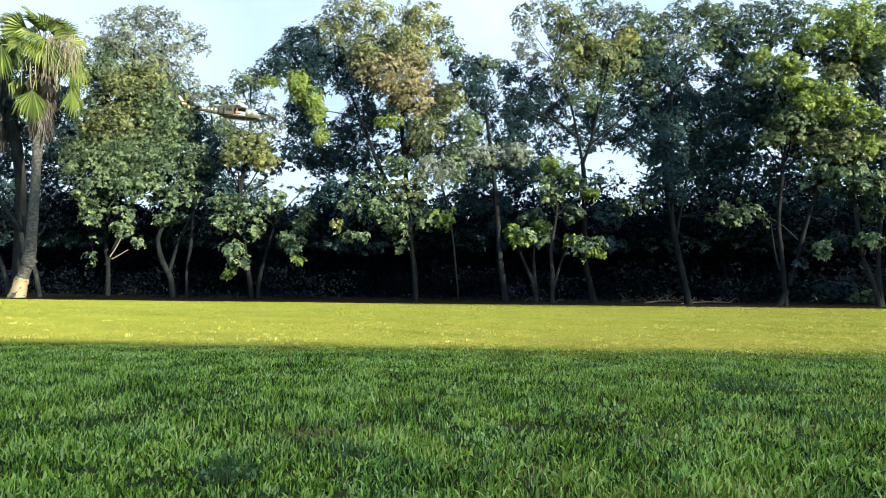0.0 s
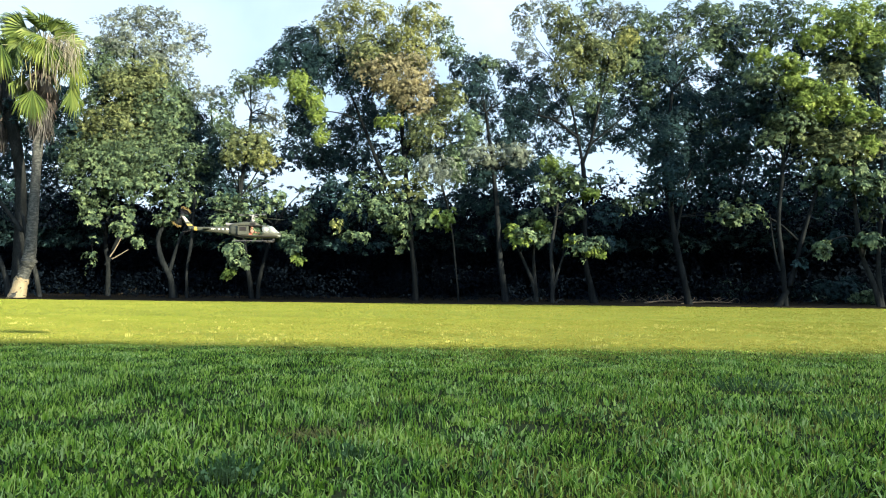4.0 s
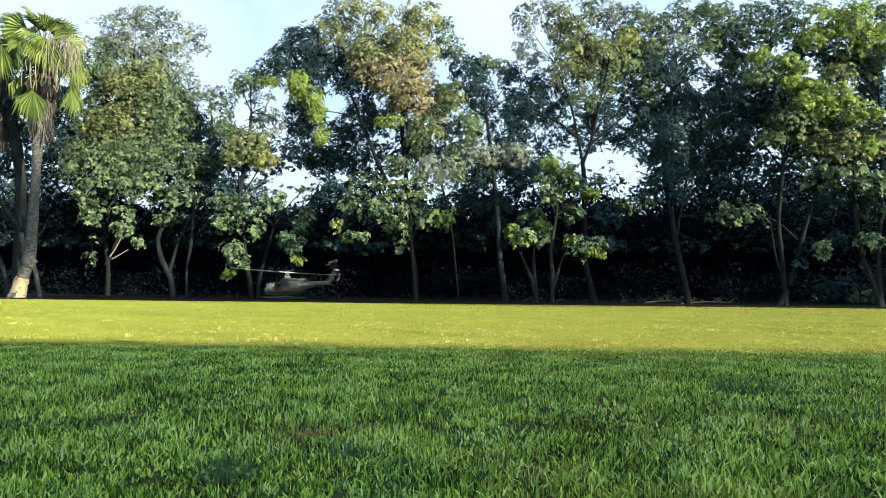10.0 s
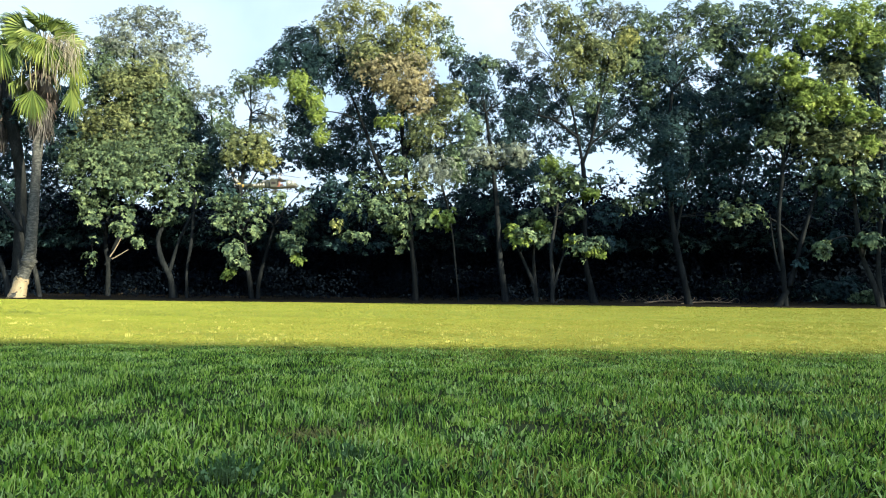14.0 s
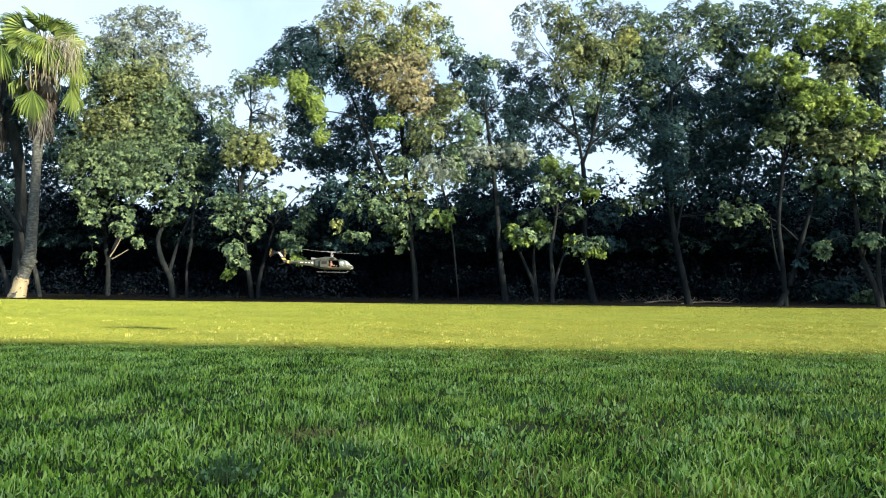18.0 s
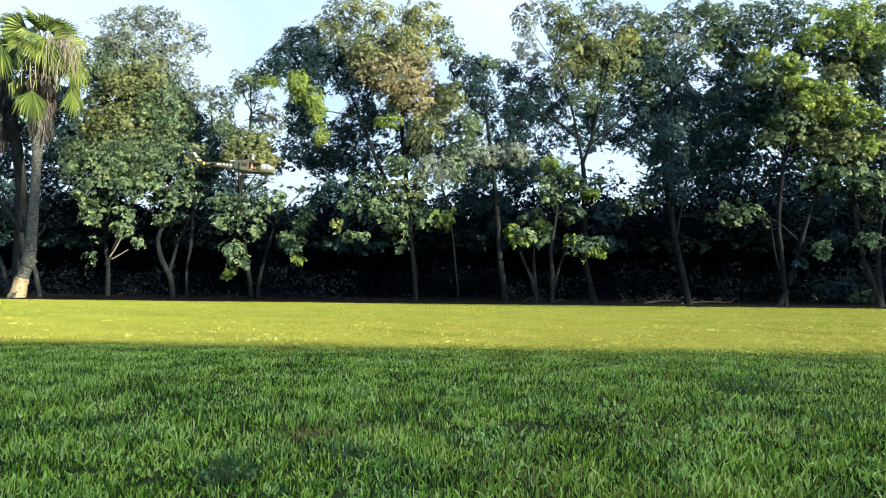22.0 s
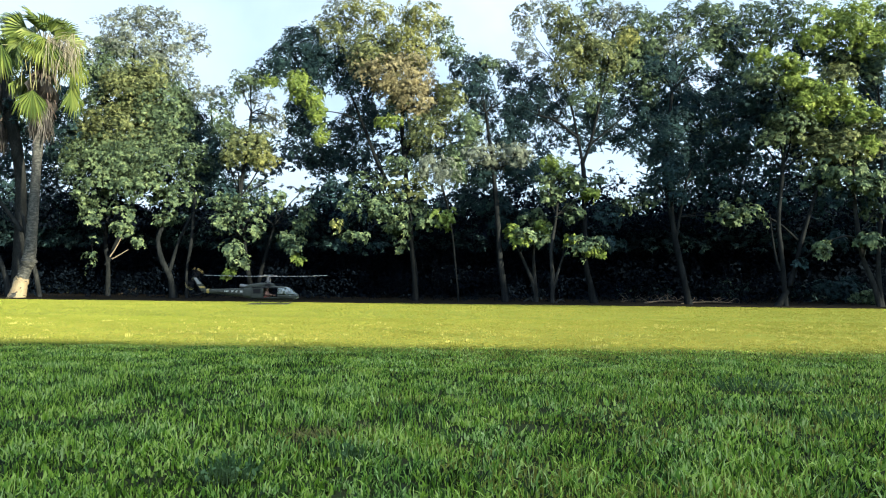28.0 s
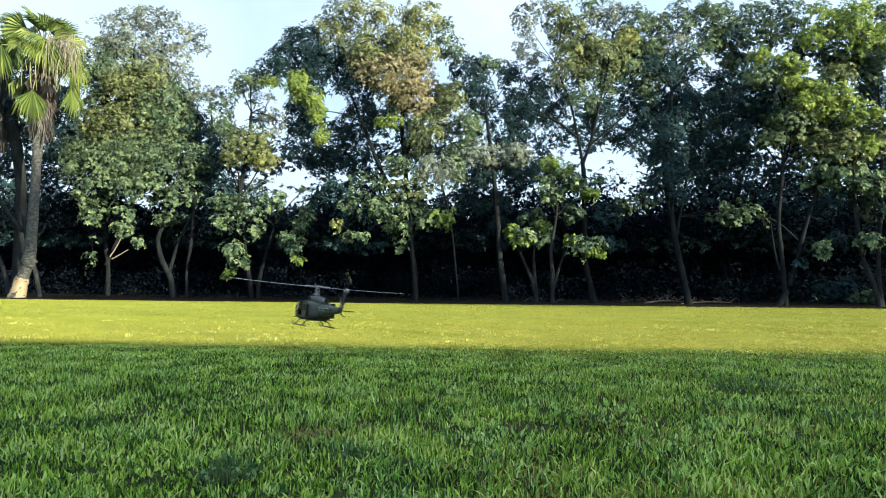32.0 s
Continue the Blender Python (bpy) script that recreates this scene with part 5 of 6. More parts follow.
tree("broadleaf_tree", "tall open-crowned tree with a high fork and sparse leaves", (5.99, 27.18),
     stems=[[(0.04, 0, -0.1, 0.15), (-0.13, 0, 0.85, 0.12), (-0.31, 0, 1.75, 0.1), (-0.35, 0, 3.56, 0.09), (-0.37, 0, 5.15, 0.09), (-0.44, 0, 5.72, 0.07)],
            [(-0.42, 0, 5.65, 0.06), (-0.62, 0, 6.75, 0.05), (-0.94, 0, 8.13, 0.04), (-1.58, 0, 9.74, 0.03)],
            [(-0.4, 0, 5.61, 0.06), (-0.08, 0, 6.52, 0.06), (0.24, 0, 7.91, 0.05), (0.59, 0, 9.53, 0.04), (0.82, 0, 10.92, 0.03)],
            [(-0.58, 0, 6.63, 0.05), (-1.46, 0, 7.31, 0.05), (-2.15, 0, 7.54, 0.04)],
            [(-0.08, 0, 6.41, 0.04), (0.47, 0, 6.87, 0.04), (1.04, 0, 7.34, 0.03)]],
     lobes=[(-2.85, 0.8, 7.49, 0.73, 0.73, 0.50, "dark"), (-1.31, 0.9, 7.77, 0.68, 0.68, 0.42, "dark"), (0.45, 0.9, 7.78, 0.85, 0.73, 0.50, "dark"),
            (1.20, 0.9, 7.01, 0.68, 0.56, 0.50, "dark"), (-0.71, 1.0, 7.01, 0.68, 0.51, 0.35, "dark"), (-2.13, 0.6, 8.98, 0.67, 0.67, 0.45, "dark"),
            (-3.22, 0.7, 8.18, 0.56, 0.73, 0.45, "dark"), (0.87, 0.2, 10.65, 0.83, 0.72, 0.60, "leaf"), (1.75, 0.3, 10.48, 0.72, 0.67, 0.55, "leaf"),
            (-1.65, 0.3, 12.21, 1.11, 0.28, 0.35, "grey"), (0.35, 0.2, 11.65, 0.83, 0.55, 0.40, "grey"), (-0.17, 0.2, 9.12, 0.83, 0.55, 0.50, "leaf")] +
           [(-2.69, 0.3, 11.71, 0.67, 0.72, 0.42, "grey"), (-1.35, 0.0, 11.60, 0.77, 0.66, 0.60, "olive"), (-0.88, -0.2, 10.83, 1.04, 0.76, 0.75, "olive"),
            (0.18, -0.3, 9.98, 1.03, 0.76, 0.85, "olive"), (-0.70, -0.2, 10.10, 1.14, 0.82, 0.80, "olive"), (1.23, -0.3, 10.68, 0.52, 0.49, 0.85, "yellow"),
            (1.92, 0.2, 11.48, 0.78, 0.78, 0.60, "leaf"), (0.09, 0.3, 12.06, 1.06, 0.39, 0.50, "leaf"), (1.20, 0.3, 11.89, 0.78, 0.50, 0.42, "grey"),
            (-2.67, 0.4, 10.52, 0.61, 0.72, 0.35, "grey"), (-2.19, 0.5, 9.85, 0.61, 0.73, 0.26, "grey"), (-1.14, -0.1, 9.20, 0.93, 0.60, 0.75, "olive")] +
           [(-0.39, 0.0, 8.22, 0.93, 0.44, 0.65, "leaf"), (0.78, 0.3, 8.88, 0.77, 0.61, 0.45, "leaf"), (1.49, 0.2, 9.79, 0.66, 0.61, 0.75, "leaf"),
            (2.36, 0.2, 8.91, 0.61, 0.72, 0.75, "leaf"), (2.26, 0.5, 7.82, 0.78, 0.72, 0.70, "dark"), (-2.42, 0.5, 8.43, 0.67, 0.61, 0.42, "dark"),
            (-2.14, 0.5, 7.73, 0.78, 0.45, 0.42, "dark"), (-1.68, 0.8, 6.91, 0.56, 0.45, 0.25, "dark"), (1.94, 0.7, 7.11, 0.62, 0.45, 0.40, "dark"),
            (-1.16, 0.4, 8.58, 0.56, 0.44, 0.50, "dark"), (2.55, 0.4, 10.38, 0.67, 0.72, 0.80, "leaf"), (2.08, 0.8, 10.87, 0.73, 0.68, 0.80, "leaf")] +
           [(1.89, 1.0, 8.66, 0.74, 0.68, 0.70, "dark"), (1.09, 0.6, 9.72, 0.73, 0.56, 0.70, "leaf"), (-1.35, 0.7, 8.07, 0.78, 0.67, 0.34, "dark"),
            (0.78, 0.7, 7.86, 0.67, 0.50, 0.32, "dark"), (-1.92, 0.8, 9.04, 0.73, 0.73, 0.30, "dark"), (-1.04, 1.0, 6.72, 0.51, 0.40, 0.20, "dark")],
     leaf=0.09, seed=9, bark=SHADED_BARK)

tree("broadleaf_tree", "tall shaded tree with a leaning trunk at the wood edge", (9.64, 26.78),
     stems=[[(0.02, 0, -0.1, 0.14), (-0.17, 0, 0.99, 0.12), (-0.49, 0, 2.43, 0.12), (-0.66, 0, 3.77, 0.09), (-0.82, 0, 5.79, 0.08), (-0.58, 0, 8.51, 0.06)],
            [(-0.49, 0, 2.43, 0.06), (-0.33, 0, 3.44, 0.05), (-0.05, 0, 4.9, 0.04)],
            [(-0.58, 0, 2.88, 0.05), (-0.83, 0, 4.22, 0.05), (-1, 0, 5.56, 0.04)]],
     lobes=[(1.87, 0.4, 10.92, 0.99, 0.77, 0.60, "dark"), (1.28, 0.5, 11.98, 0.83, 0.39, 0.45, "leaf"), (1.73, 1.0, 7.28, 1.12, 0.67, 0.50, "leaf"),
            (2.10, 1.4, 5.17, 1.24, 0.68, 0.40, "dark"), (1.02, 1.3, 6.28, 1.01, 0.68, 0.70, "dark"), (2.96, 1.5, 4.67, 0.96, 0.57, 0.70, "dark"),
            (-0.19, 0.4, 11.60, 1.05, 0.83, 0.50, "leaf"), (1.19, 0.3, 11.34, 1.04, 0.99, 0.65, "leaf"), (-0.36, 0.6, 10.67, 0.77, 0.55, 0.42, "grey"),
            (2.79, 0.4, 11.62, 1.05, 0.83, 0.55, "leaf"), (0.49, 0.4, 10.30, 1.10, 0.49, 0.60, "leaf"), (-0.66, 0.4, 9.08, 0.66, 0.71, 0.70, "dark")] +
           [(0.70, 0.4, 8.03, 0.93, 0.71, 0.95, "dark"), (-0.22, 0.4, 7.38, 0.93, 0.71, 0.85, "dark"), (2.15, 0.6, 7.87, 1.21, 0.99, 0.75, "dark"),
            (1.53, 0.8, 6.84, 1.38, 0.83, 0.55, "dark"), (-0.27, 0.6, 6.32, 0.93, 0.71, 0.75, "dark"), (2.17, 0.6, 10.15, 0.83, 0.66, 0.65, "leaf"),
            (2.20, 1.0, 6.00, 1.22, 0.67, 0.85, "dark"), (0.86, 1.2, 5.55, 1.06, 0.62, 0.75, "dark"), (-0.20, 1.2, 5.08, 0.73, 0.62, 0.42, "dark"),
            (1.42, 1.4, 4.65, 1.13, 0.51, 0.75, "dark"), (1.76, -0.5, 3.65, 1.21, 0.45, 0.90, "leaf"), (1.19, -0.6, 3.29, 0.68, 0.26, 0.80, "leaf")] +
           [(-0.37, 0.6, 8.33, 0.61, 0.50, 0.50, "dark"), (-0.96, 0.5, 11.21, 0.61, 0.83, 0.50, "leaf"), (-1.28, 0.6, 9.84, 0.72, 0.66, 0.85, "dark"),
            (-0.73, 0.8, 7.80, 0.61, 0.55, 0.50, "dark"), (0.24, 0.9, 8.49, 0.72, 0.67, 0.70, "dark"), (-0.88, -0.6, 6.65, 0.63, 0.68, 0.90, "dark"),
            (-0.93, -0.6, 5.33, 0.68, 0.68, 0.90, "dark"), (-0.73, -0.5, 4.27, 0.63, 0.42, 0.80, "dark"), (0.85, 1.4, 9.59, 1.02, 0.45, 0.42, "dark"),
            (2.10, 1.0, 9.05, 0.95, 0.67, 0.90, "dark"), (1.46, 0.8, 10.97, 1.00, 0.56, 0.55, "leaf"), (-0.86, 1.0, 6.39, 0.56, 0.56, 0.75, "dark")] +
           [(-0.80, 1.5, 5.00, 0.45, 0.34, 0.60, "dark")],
     leaf=0.1, seed=10, bark=SHADED_BARK)

tree("broadleaf_tree", "broad dense tree with crossing stems and bright young leaves", (12.82, 25.7),
     stems=[[(0.06, 0, -0.1, 0.11), (0.03, 0, 0.81, 0.1), (-0.05, 0, 1.98, 0.09), (-0.14, 0, 3.26, 0.08), (0.04, 0, 5.19, 0.07), (0.18, 0, 7.36, 0.05)],
            [(-0.32, 0, -0.1, 0.12), (0.12, 0, 0.59, 0.11), (0.47, 0, 1.55, 0.09), (0.75, 0, 2.62, 0.08), (1.31, 0, 4.34, 0.07), (2.1, 0, 6.29, 0.05)],
            [(-0.13, 0, 1.34, 0.05), (-0.33, 0, 2.19, 0.04), (-0.48, 0, 3.47, 0.02)],
            [(0.57, 0, 2.51, 0.04), (0, 0, 3.04, 0.035), (-0.52, 0, 3.36, 0.02)]],
     lobes=[(0.14, -0.4, 6.96, 1.02, 0.56, 0.85, "leaf"), (0.91, -0.3, 6.48, 0.87, 0.41, 0.80, "olive"), (-0.28, -0.2, 6.45, 0.77, 0.41, 0.70, "leaf"),
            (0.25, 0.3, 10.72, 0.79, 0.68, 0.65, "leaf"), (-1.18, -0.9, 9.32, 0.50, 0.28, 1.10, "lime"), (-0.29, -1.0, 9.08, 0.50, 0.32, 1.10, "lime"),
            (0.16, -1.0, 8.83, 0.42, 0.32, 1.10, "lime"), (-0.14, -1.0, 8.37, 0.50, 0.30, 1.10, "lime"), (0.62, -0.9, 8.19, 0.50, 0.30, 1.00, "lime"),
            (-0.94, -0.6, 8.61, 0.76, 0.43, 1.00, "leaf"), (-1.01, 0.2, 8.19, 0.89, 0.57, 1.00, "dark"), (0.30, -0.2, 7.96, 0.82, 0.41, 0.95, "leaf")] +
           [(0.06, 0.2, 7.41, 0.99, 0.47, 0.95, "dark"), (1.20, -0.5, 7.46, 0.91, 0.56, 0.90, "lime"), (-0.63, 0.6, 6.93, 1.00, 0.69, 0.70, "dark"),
            (0.41, 0.5, 6.12, 0.74, 0.42, 0.60, "dark"), (1.12, -0.2, 5.99, 0.87, 0.56, 0.80, "olive"), (-0.02, 1.0, 5.54, 0.80, 0.53, 0.42, "dark"),
            (0.88, 0.6, 5.04, 1.05, 0.58, 0.55, "dark"), (1.55, 0.0, 4.82, 0.77, 0.57, 0.85, "leaf"), (1.09, 0.6, 4.16, 1.16, 0.53, 0.50, "dark"),
            (0.23, 1.0, 4.38, 0.80, 0.48, 0.45, "dark"), (1.13, -0.6, 2.17, 0.35, 0.32, 0.90, "leaf"), (0.54, -0.2, 1.72, 0.30, 0.18, 0.50, "dark")] +
           [(2.26, 0.4, 2.66, 0.47, 0.31, 0.60, "dark"), (0.97, 0.4, 9.91, 0.58, 0.37, 0.85, "dark"), (-0.48, 0.8, 10.72, 0.91, 0.64, 0.60, "leaf"),
            (0.28, 0.5, 11.51, 0.90, 0.48, 0.60, "leaf"), (1.74, 0.9, 7.04, 0.96, 0.59, 0.90, "dark"), (1.00, 1.2, 6.88, 0.70, 0.38, 0.35, "dark"),
            (-0.48, 0.9, 7.81, 0.91, 0.53, 0.95, "dark")],
     leaf=0.13, seed=11, bark=SHADED_BARK)

tree("broadleaf_tree", "big many-stemmed tree with a sunlit yellow-green outer crown", (16.16, 25.34),
     stems=[[(0.1, 0, -0.1, 0.11), (-0.19, 0, 0.94, 0.09), (-0.53, 0, 1.78, 0.08), (-0.68, 0, 2.62, 0.08), (-0.85, 0, 4.31, 0.07), (-1.02, 0, 6.44, 0.05)],
            [(0.15, 0, -0.1, 0.09), (0.04, 0, 0.94, 0.08), (0.04, 0, 1.99, 0.08), (0.2, 0, 4.1, 0.06), (0.27, 0, 7.3, 0.05)],
            [(-0.64, 0, 2.51, 0.05), (-1.2, 0, 2.65, 0.04), (-1.84, 0, 2.44, 0.03)]],
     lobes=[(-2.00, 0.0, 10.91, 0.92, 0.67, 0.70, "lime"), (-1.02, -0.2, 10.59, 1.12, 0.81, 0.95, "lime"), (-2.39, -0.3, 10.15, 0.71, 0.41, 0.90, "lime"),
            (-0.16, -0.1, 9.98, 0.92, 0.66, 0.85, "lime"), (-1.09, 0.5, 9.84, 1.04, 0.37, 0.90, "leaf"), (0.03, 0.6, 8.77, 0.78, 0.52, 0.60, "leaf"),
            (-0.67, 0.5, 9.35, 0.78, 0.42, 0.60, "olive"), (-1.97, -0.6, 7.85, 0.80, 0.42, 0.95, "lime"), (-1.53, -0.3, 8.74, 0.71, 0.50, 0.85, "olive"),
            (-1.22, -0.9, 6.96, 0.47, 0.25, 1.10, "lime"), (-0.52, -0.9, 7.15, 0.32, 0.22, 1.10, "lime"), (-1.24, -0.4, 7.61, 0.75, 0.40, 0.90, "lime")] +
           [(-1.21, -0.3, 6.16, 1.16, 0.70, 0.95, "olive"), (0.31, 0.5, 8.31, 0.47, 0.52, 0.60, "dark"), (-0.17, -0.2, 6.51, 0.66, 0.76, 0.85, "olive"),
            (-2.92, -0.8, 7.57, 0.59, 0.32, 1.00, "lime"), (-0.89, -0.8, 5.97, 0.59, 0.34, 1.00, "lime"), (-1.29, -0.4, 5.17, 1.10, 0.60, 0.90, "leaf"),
            (-0.58, -0.9, 4.56, 0.46, 0.49, 1.00, "leaf"), (-1.25, -1.0, 4.46, 0.34, 0.22, 1.00, "leaf"), (-1.57, 0.2, 5.18, 0.66, 0.56, 0.85, "dark"),
            (-0.83, 0.4, 4.14, 0.93, 0.46, 0.80, "dark"), (-0.03, 0.0, 3.64, 0.61, 0.46, 0.80, "leaf"), (-0.61, -0.5, 2.58, 0.54, 0.40, 0.80, "leaf")] +
           [(0.48, 0.2, 10.84, 0.52, 0.78, 0.70, "leaf"), (0.23, 0.0, 9.24, 0.51, 0.51, 0.80, "leaf"), (-0.08, 0.4, 9.15, 0.52, 0.47, 0.85, "dark"),
            (-0.43, 0.9, 9.53, 0.90, 0.53, 0.90, "dark"), (-0.25, 0.4, 11.46, 1.04, 0.47, 0.60, "lime"), (-1.20, 0.8, 6.94, 0.79, 0.63, 0.90, "dark"),
            (-0.03, 0.6, 5.81, 0.94, 0.62, 0.90, "dark")],
     leaf=0.14, seed=12)

tree("broadleaf_tree", "slim tree with a thin bare trunk deep in shade", (-11.02, 29.5),
     stems=[[(0, 0, -0.1, 0.07), (-0.05, 0, 1.19, 0.06), (0.11, 0, 2.42, 0.07), (0.23, 0, 4.38, 0.05)]],
     lobes=[(-0.58, 1.8, 5.13, 0.88, 0.69, 0.50, "dark"), (-0.94, 1.8, 4.02, 0.56, 0.37, 0.40, "dark")],
     leaf=0.13, seed=13, bark=SHADED_BARK)

tree("broadleaf_tree", "tree leaning beside the palm trunks, leaves coloured for shade", (-17.09, 29),
     stems=[[(0.05, 0, -0.1, 0.09), (-0.23, 0, 1.13, 0.09), (-0.56, 0, 2.09, 0.08), (-0.85, 0, 3.53, 0.07)],
            [(-1.29, 0, -0.1, 0.12), (-1.47, 0, 0.88, 0.1), (-1.87, 0, 1.84, 0.09)],
            [(-0.83, 0, 2.81, 0.09), (-1.59, 0, 3.77, 0.08), (-2.09, 0, 4.37, 0.07)]],
     lobes=[(-2.31, 0.8, 12.12, 0.78, 0.60, 0.50, "leaf"), (-2.24, 1.0, 10.50, 1.03, 0.85, 0.70, "dark"), (-2.03, 1.2, 8.31, 1.15, 0.97, 0.70, "dark"),
            (-0.16, 1.4, 8.12, 0.92, 0.98, 0.65, "dark"), (-0.78, 2.4, 6.88, 0.69, 0.57, 0.50, "dark")],
     leaf=0.14, seed=14)

for limb in ([(-14.40, 29.5, 1.79), (-14.11, 29.4, 2.17), (-13.85, 29.3, 2.58)], [(-14.31, 29.5, 1.69), (-13.92, 29.4, 1.88), (-13.53, 29.3, 2.09)]):
    pts = [(x - LEFT_TREE.location.x, y - LEFT_TREE.location.y, z, 0.036 - 0.008 * i) for i, (x, y, z) in enumerate(limb)]
    v, f = tube(pts, 7, 0.12, np.random.default_rng(17))
    mesh_part("dead_limb", v, f, DRY_WOOD, LEFT_TREE, "bare pale dead limb", True)

palm("tall fan palm with a tan skirt of dead fronds", -17.35, 28.07, [(-0.16, 0, -0.1, 0.31), (0.05, 0, 0.75, 0.24), (0.22, 0, 1.25, 0.23), (0.30, 0, 1.5, 0.25), (0.37, 0, 2.3, 0.22), (0.44, 0, 4.15, 0.19), (0.48, 0, 5.57, 0.18), (0.53, 0, 7.22, 0.22), (0.60, 0, 10.45, 0.24)], 0.3, 31, UPPER_FRONDS + INNER_FRONDS + LOW_FRONDS, 7, 1.0, 22)
palm("second fan palm with a thick shaded trunk in the wood", -18.52, 29.76, [(0, 0, -0.1, 0.25), (0, 0, 1.87, 0.23), (0.02, 0, 3.6, 0.22), (-0.1, 0, 5.59, 0.22), (-0.62, 0, 8.1, 0.25), (-1.1, 0, 10.24, 0.25)], 0.28, 32, UPPER_FRONDS[3:9], 9, 0.95)

# the "deep" and "dark" bushes have shade put into their leaf colour
for label, sx, sy, sr, sh, kind, seed in (
        ("low pale-leaved bush in shade under the trees", -21.55, 39.02, 0.9, 0.8, "grey", 51),
        ("small grey-green bush beside a slim trunk", -17.72, 39.09, 0.7, 0.75, "grey", 52),
        ("low bush at the foot of a tree, coloured for shade", -15.87, 38.16, 0.6, 0.5, "deep", 53),
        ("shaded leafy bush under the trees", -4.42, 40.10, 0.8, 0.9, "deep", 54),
        ("low spreading bush at the wood edge", 9.64, 35.69, 0.9, 0.9, "dark", 55),
        ("low bush with a few pale leaves", 11.05, 35.02, 0.7, 0.8, "dark", 56),
        ("leafy bush behind a leaning trunk", 14.72, 35.14, 1.1, 1.2, "dark", 57),
        ("bush at the foot of crossing stems, coloured for shade", 17.65, 33.01, 0.9, 1.0, "dark", 58),
        ("broad low bush along the lawn", 17.78, 30.45, 1.2, 1.3, "dark", 59),
        ("low leafy bush beside many stems", 18.01, 28.99, 0.6, 0.7, "leaf", 60)):
    shrub(label, sx, sy, sr, sh, kind, seed)


def fallen_branch(label, x, y, turn, length, seed):
    rng = np.random.default_rng(seed)
    thing = tagged(new("fallen_branch"), label, "branch", "dry branches on the ground")
    thing.matrix_world = pose(x, y, 0, 0, 0, turn)
    v, f = tube([(-length / 2, 0, 0.03, 0.03), (0, 0.1, 0.12, 0.024), (length / 2, 0, 0.10, 0.01)], 6, 0.1, rng)
    mesh_part("stem", v, f, BRUSH, thing, smooth=True)
    for _ in range(12):
        a = rng.uniform(-0.4, 0.5) * length
        b = rng.uniform(0.15, 0.5) * length * 0.6 * rng.choice((-1, 1))
        v, f = tube([(a, 0.05, 0.09, 0.012), (a + b * 0.6, rng.uniform(-0.3, 0.3), 0.1 + abs(b) * rng.uniform(0.1, 0.6), 0.008), (a + b * 0.8, rng.uniform(-0.5, 0.5), 0.08 + abs(b) * rng.uniform(0.0, 1.2), 0.004)], 5)
        mesh_part("twig", v, f, BRUSH, thing)
    return thing


for label, sx, sy, turn, ln, seed in (("bare dry branch lying at the wood edge", 9.07, 28.03, 8, 1.7, 61), ("dry forked branch on leaf litter", 10.41, 26.98, -12, 1.9, 62), ("thin dry branch under the trees", 8.16, 29.32, 20, 1.2, 63), ("broken dry branch near the trunks", -16.52, 36.12, -8, 1.3, 64)):
    fallen_branch(label, sx, sy, turn, ln, seed)

lawn()
dry_tufts()
outer_lawn()


def dead_grass(x, y, radius, n, seed):
    """Flattened dead blades round a bare spot."""
    rng = np.random.default_rng(seed)
    p = np.array([x, y]) + rng.normal(0, 0.5, (n, 2)) * np.array([radius * 1.3, radius])
    v, f = blades(rng, p, rng.uniform(0.025, 0.075, n), rng.uniform(0.004, 0.009, n), 3, 1.1)
    tagged(mesh_part("dead_grass", v, f, DEAD_GRASS, None), "flattened tan dead grass on a bare spot", "grass", kind="stuff")


dead_grass(BARE[0], BARE[1], 0.15, 190, 71)
dead_grass(BARE[0] + 0.26, BARE[1] + 0.12, 0.12, 70, 72)
weed_patch("low dark clover-like weeds growing in the lawn", 2.37, 5.27, 0.32, 110, 41)
weed_patch("dull grey-green small-leaved weeds among grass", -0.86, 2.78, 0.15, 110, 42)
weed_patch("small patch of dull round weed leaves", 2.38, 4.04, 0.18, 90, 43)
weed_patch("bluish weed leaves beside a bare spot", -0.43, 3.10, 0.10, 50, 44)

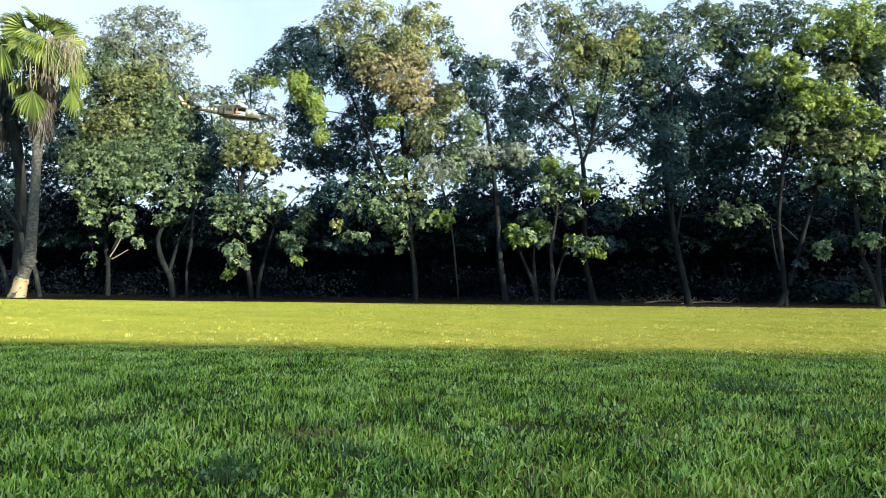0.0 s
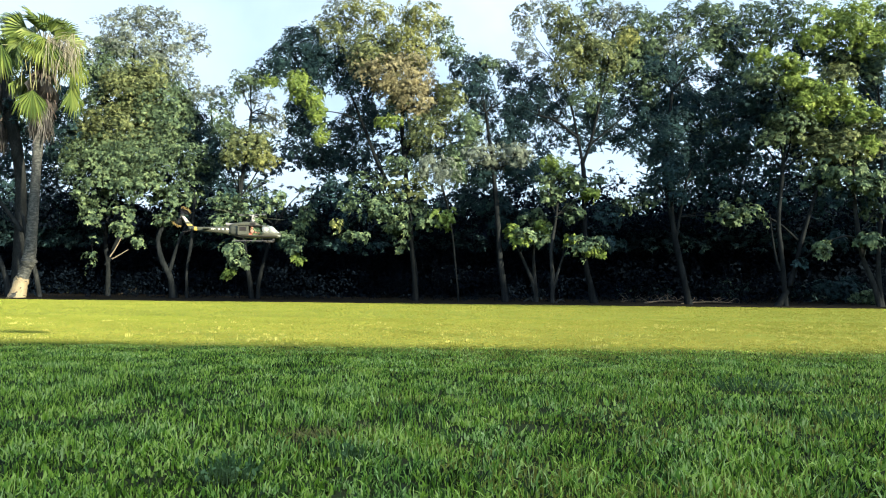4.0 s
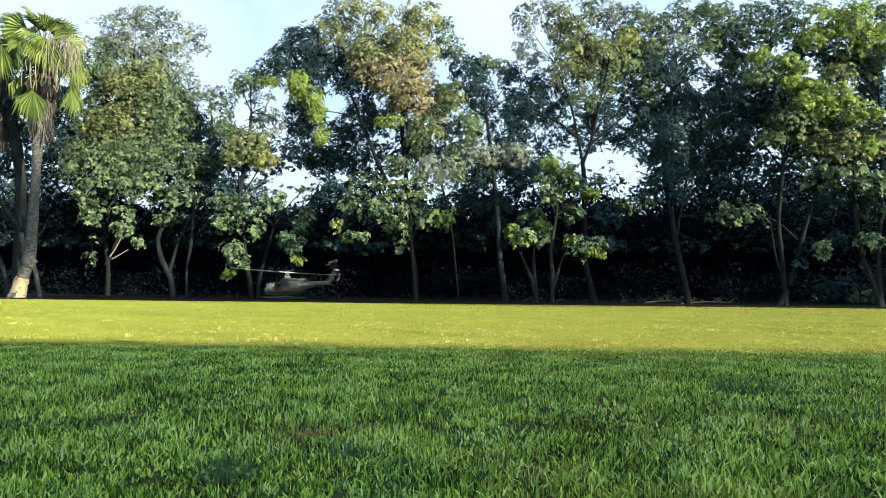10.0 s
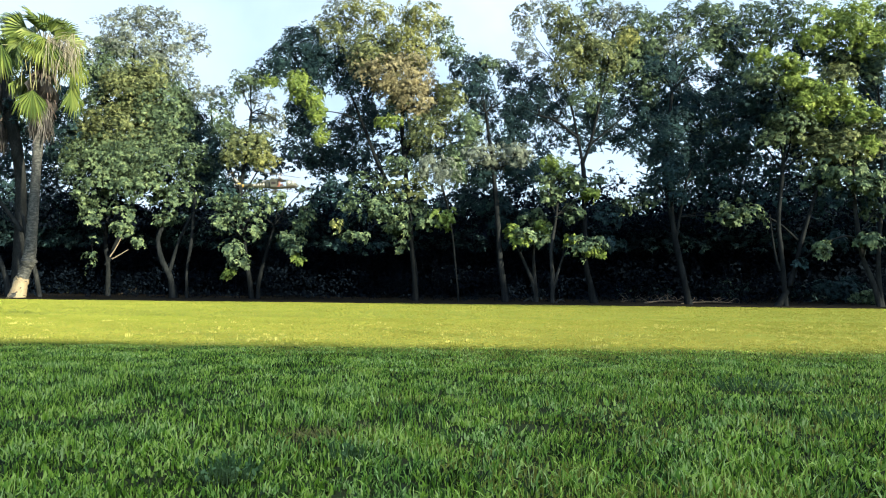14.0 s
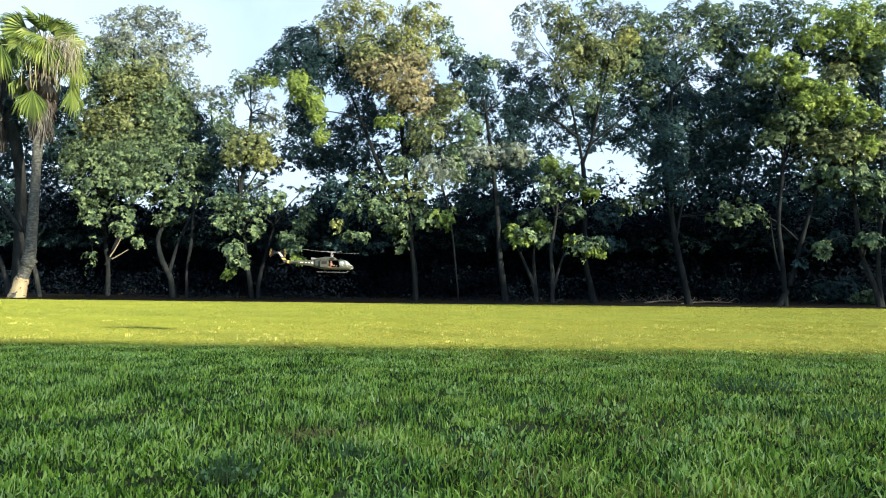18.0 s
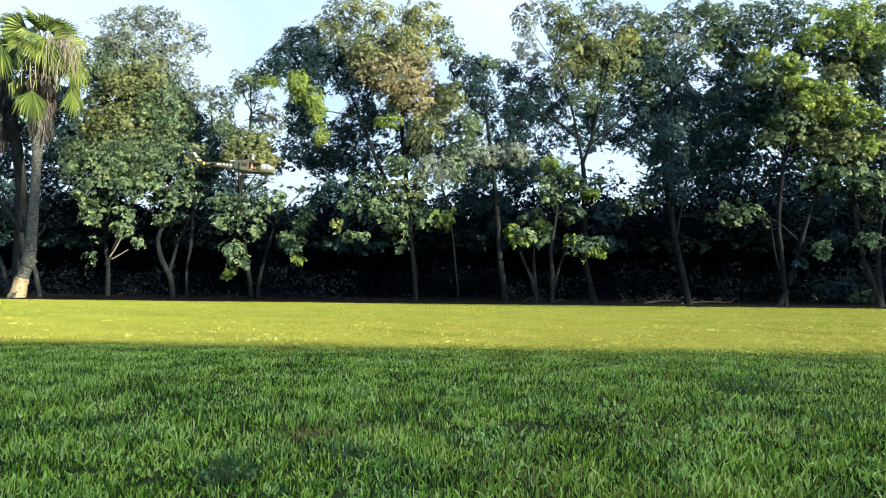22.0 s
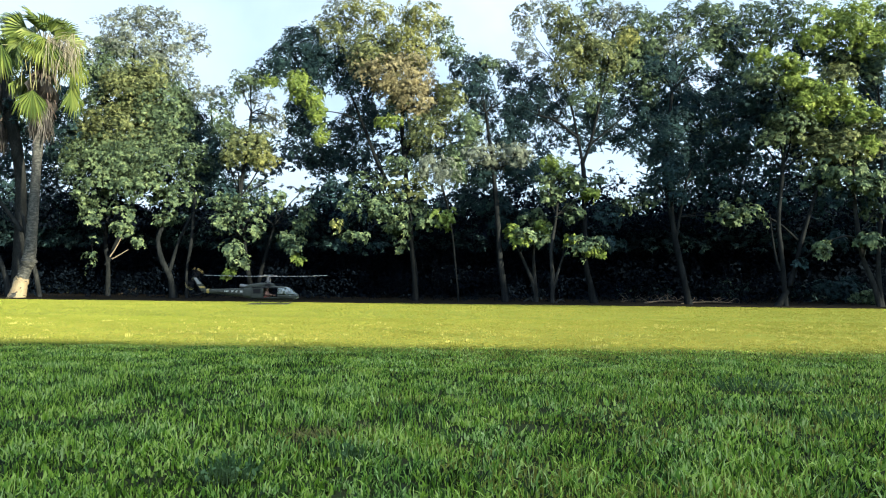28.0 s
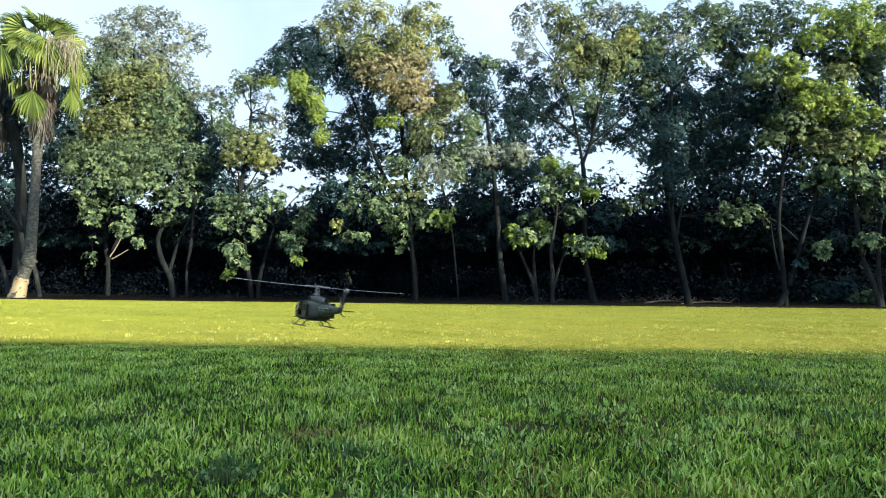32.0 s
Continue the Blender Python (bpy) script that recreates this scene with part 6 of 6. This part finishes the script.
# unseen building and trees added for shade; the wood going on past the view
def closing():
    # tall plain block off to the side, added to shade the near lawn
    bm = bmesh.new()
    bmesh.ops.create_cube(bm, size=1, matrix=Matrix.Translation((0, -4, 2.84)) @ Matrix.Diagonal((66, 8, 5.68, 1)))
    wall = part("shade_wall_south", bm, WALL, None)
    wall.matrix_world = pose(36, -9.15, 0, 0, 0, -4.2)
    tagged(wall, "plain unseen building block, added to shade the near lawn", "wall", kind="structure")
    rng = np.random.default_rng(8)
    for k, x in enumerate((19.5, 22.5, 26, 30, -21.5, -25)):
        lobes = [(rng.uniform(-1.4, 1.4), rng.uniform(-1.8, 0.8), 1.6 + 1.15 * j + rng.uniform(-0.4, 0.4), rng.uniform(1.3, 2.0), rng.uniform(0.8, 1.2), 0.6, "leaf" if j % 2 else "dark") for j in range(8)]
        tree("broadleaf_tree", "tall leafy tree where the wood goes on", (x, edge_y(x) + 0.6), [[(0, 0, -0.1, 0.18), (0.1, 0, 2, 0.14), (0, 0.1, 6, 0.1), (0.1, 0, 9, 0.05)]], lobes, 0.24, 60 + k, "trees at the wood edge")
    # unseen flat crowns, set at heights that shade chosen bands of the wood
    for k in range(13):
        x = 31 + 4.0 * k
        low, high, thick, n = (16.5, 21.6, 0.9, 14) if x == 63 else (18.0, 21.0, 0.9, 9) if x == 39 else (16.5, 16.9, 0.6, 6)
        wide, girth, low, high = (0.6, 1.5, low, high) if x == 63 else (0.9, 1.5, low, high) if x == 39 else (2.4, 1.9, low - 0.5, high - 0.5) if x in (55, 59) else (2.4, 1.9, low, high)
        x -= 1.2 if x in (63, 39) else 0
        lobes = [(rng.uniform(-wide, wide), rng.uniform(-1, 1), rng.uniform(low, high), girth * rng.uniform(0.85, 1.2), thick, 0.6, "dark") for _ in range(n)]
        tree("shade_caster_tree", "tall flat-crowned tree, unseen, added to shade the wood", (x, -19), [[(0, 0, -0.1, 0.07), (0.2, 0, 8, 0.055), (0, 0.1, 15.5, 0.045), (0.1, 0, 18, 0.03)]], lobes, 0.42, 80 + k, "trees behind the building")
    # one more unseen slim tree, added to shade a narrow stretch
    lobes = [(rng.uniform(-0.2, 0.2), rng.uniform(-0.6, 0.6), 16.7 + 0.5 * j, rng.uniform(0.6, 0.8), 0.7, 0.8, "dark") for j in range(8)]
    tree("shade_caster_tree", "slim tall tree, unseen, added to shade part of the wood", (54.6, -19), [[(0, 0, -0.1, 0.07), (0.1, 0, 8, 0.055), (0, 0.1, 15.5, 0.045), (0.1, 0, 20, 0.03)]], lobes, 0.36, 99, "trees behind the building")


closing()

HELI, ROTOR, TAIL_ROTOR = helicopter()


# ---- what moves ----
def motions():
    walk(HELI, [
    (0, pose(-2.338, 7.620, 2.584, 0.03, 2.74, 10.38)),
    (0.5, pose(-2.327, 7.745, 2.560, 0.19, 1.26, 10.88)),
    (1, pose(-2.284, 7.720, 2.372, 0.36, 1.39, 11.42)),
    (1.5, pose(-2.285, 7.752, 2.136, 0.03, 0.84, 10.53)),
    (2, pose(-2.325, 7.714, 1.925, -0.30, -0.53, 9.88)),
    (2.5, pose(-2.216, 7.308, 1.670, -0.09, -1.49, 10.65)),
    (3, pose(-2.106, 6.853, 1.471, 0.12, 1.17, 11.41)),
    (3.5, pose(-1.997, 6.604, 1.316, 0.09, 0.53, 11.31)),
    (5.5, pose(-1.427, 6.575, 0.872, -0.02, -2.37, 8.86)),
    (6, pose(-1.381, 6.627, 0.824, -0.03, 2.41, 7.38)),
    (6.5, pose(-1.199, 6.550, 0.764, -0.11, 0.72, 7.50)),
    (7, pose(-0.869, 6.367, 0.725, -0.51, 0.22, 33.23)),
    (7.5, pose(-0.516, 6.105, 0.692, 1.09, 2.69, 53.87)),
    (8, pose(-0.252, 6.421, 0.668, -2.42, 4.53, 73.11)),
    (8.4, pose(-0.213, 6.548, 0.679, -3.00, 3.00, 93.00)),
    (9, pose(-0.483, 6.472, 0.572, 1.15, 0.37, 120.43)),
    (9.5, pose(-0.884, 6.738, 0.575, 1.07, 2.42, 139.28)),
    (10, pose(-1.516, 6.631, 0.634, 4.30, 3.51, 145.59)),
    (10.4, pose(-2.309, 6.950, 0.752, 10.41, 1.83, 151.28)),
    (10.7, pose(-2.906, 7.200, 0.829, 10.24, 2.69, 133.23)),
    (11, pose(-3.470, 7.551, 0.979, 9.47, 7.83, 109.16)),
    (11.2, pose(-3.942, 7.919, 1.119, 6.95, 11.25, 100.12)),
    (11.5, pose(-4.250, 8.338, 1.245, 3.17, 6.38, 84.73)),
    (11.8, pose(-4.334, 8.779, 1.359, 0.61, 8.82, 58.93)),
    (12, pose(-4.182, 8.828, 1.409, -1.64, 7.21, 52.99)),
    (12.3, pose(-3.735, 8.816, 1.438, 0.10, 3.26, 38.02)),
    (12.6, pose(-3.526, 9.400, 1.510, 0.07, 0.08, 21.98)),
    (12.9, pose(-3.208, 9.750, 1.616, -0.18, -4.33, 15.00)),
    (13, pose(-3.141, 9.900, 1.684, -0.05, -5.97, 9.39)),
    (13.5, pose(-2.742, 10.220, 1.882, -0.06, -6.48, 7.98)),
    (14, pose(-2.389, 9.949, 2.110, -0.07, -5.32, 7.23)),
    (14.5, pose(-2.155, 9.810, 2.309, -0.08, -4.73, 6.75)),
    (16.5, pose(-1.445, 9.365, 1.844, -0.12, -1.75, 5.66)),
    (17, pose(-1.459, 8.912, 1.455, -0.14, -1.30, 6.25)),
    (17.5, pose(-1.491, 8.563, 1.116, -0.07, 2.47, 6.32)),
    (18, pose(-1.376, 8.419, 0.907, 0.00, 0.71, 5.81)),
    (18.5, pose(-1.225, 8.079, 0.868, 0.04, -1.56, 5.72)),
    (19, pose(-1.144, 7.841, 0.872, 0.08, -4.18, 5.84)),
    (19.5, pose(-1.236, 7.723, 0.960, -0.15, -3.05, 6.04)),
    (20, pose(-1.516, 7.685, 1.153, -0.37, -2.46, 6.95)),
    (20.5, pose(-1.766, 7.478, 1.338, -0.15, 1.20, 8.56)),
    (21, pose(-1.953, 7.353, 1.588, 0.07, 3.65, 9.82)),
    (21.5, pose(-2.077, 7.562, 1.822, 0.14, 2.84, 10.50)),
    (22, pose(-2.181, 7.708, 1.978, 0.21, 1.44, 11.19)),
    (22.5, pose(-2.198, 7.753, 1.980, 0.28, 0.44, 11.08)),
    (23, pose(-2.305, 7.816, 1.946, 0.36, -0.10, 11.28)),
    (23.5, pose(-2.362, 7.745, 1.808, 0.34, 0.57, 11.56)),
    (24, pose(-2.300, 7.363, 1.517, 0.33, 2.05, 11.76)),
    (24.5, pose(-2.238, 7.000, 1.214, 0.18, -0.55, 11.48)),
    (25, pose(-2.104, 6.770, 0.919, 0.03, -0.51, 10.69)),
    (25.5, pose(-2.070, 6.808, 0.689, 0.11, -1.33, 10.58)),
    (27.5, pose(-1.857, 6.480, 0.514, -0.44, -0.66, 6.92)),
    (28, pose(-1.566, 6.141, 0.589, 0.23, -0.50, 5.80)),
    (28.5, pose(-1.319, 6.030, 0.691, 0.02, 0.17, 6.63)),
    (29, pose(-0.999, 5.998, 0.768, -0.20, -2.16, 10.46)),
    (29.5, pose(-0.661, 5.750, 0.838, 2.44, -5.14, 21.45)),
    (30, pose(-0.352, 5.300, 0.802, -0.08, -1.56, 58.78)),
    (30.3, pose(-0.251, 5.019, 0.753, -5.59, 3.34, 69.63)),
    (30.6, pose(-0.214, 4.700, 0.692, -6.67, 2.80, 82.50)),
    (31, pose(-0.342, 4.497, 0.602, -0.50, 1.00, 101.80)),
    (31.2, pose(-0.429, 4.495, 0.557, 1.00, 1.00, 107.67)),
    (31.4, pose(-0.537, 4.429, 0.516, 3.00, 0.50, 113.33)),
    (31.6, pose(-0.627, 4.397, 0.494, 4.50, 0.50, 116.00)),
    (31.8, pose(-0.722, 4.344, 0.494, 5.00, 0.50, 115.00)),
    (32, pose(-0.815, 4.327, 0.513, 5.50, 0.50, 115.00)),
    ])
    yaws = {7: 28, 8: 78, 9: 121, 10: 156, 11: 110, 12: 46, 29: 12, 30: 52, 31: 105, 32: 112}
    wanted = {6: 60, 7: 82, 8: 20, 9: 5, 10: 45, 18: 55, 19: 57, 25: 47, 28: 22, 29: 45, 30: 50, 31: 33, 32: 0}
    phase = [wanted.get(s, 62) - yaws.get(s, 0) for s in range(33)]
    for s in range(1, 33):
        while phase[s] - phase[s - 1] > 90:
            phase[s] -= 180
        while phase[s] - phase[s - 1] < -90:
            phase[s] += 180
    turns, tail_turns = [], []
    for k in range(32 * FPS + 1):
        t = k / FPS
        turns.append((t, pose(0, 0, 0.313 * MODEL_SIZE, 0, 0, 6 * k + float(np.interp(t, range(33), phase)))))
        tail_turns.append((t, pose(-0.820 * MODEL_SIZE, 0.010 * MODEL_SIZE, 0.288 * MODEL_SIZE, 0, 88 * k, 0)))
    walk(ROTOR, turns)
    walk(TAIL_ROTOR, tail_turns)


motions()
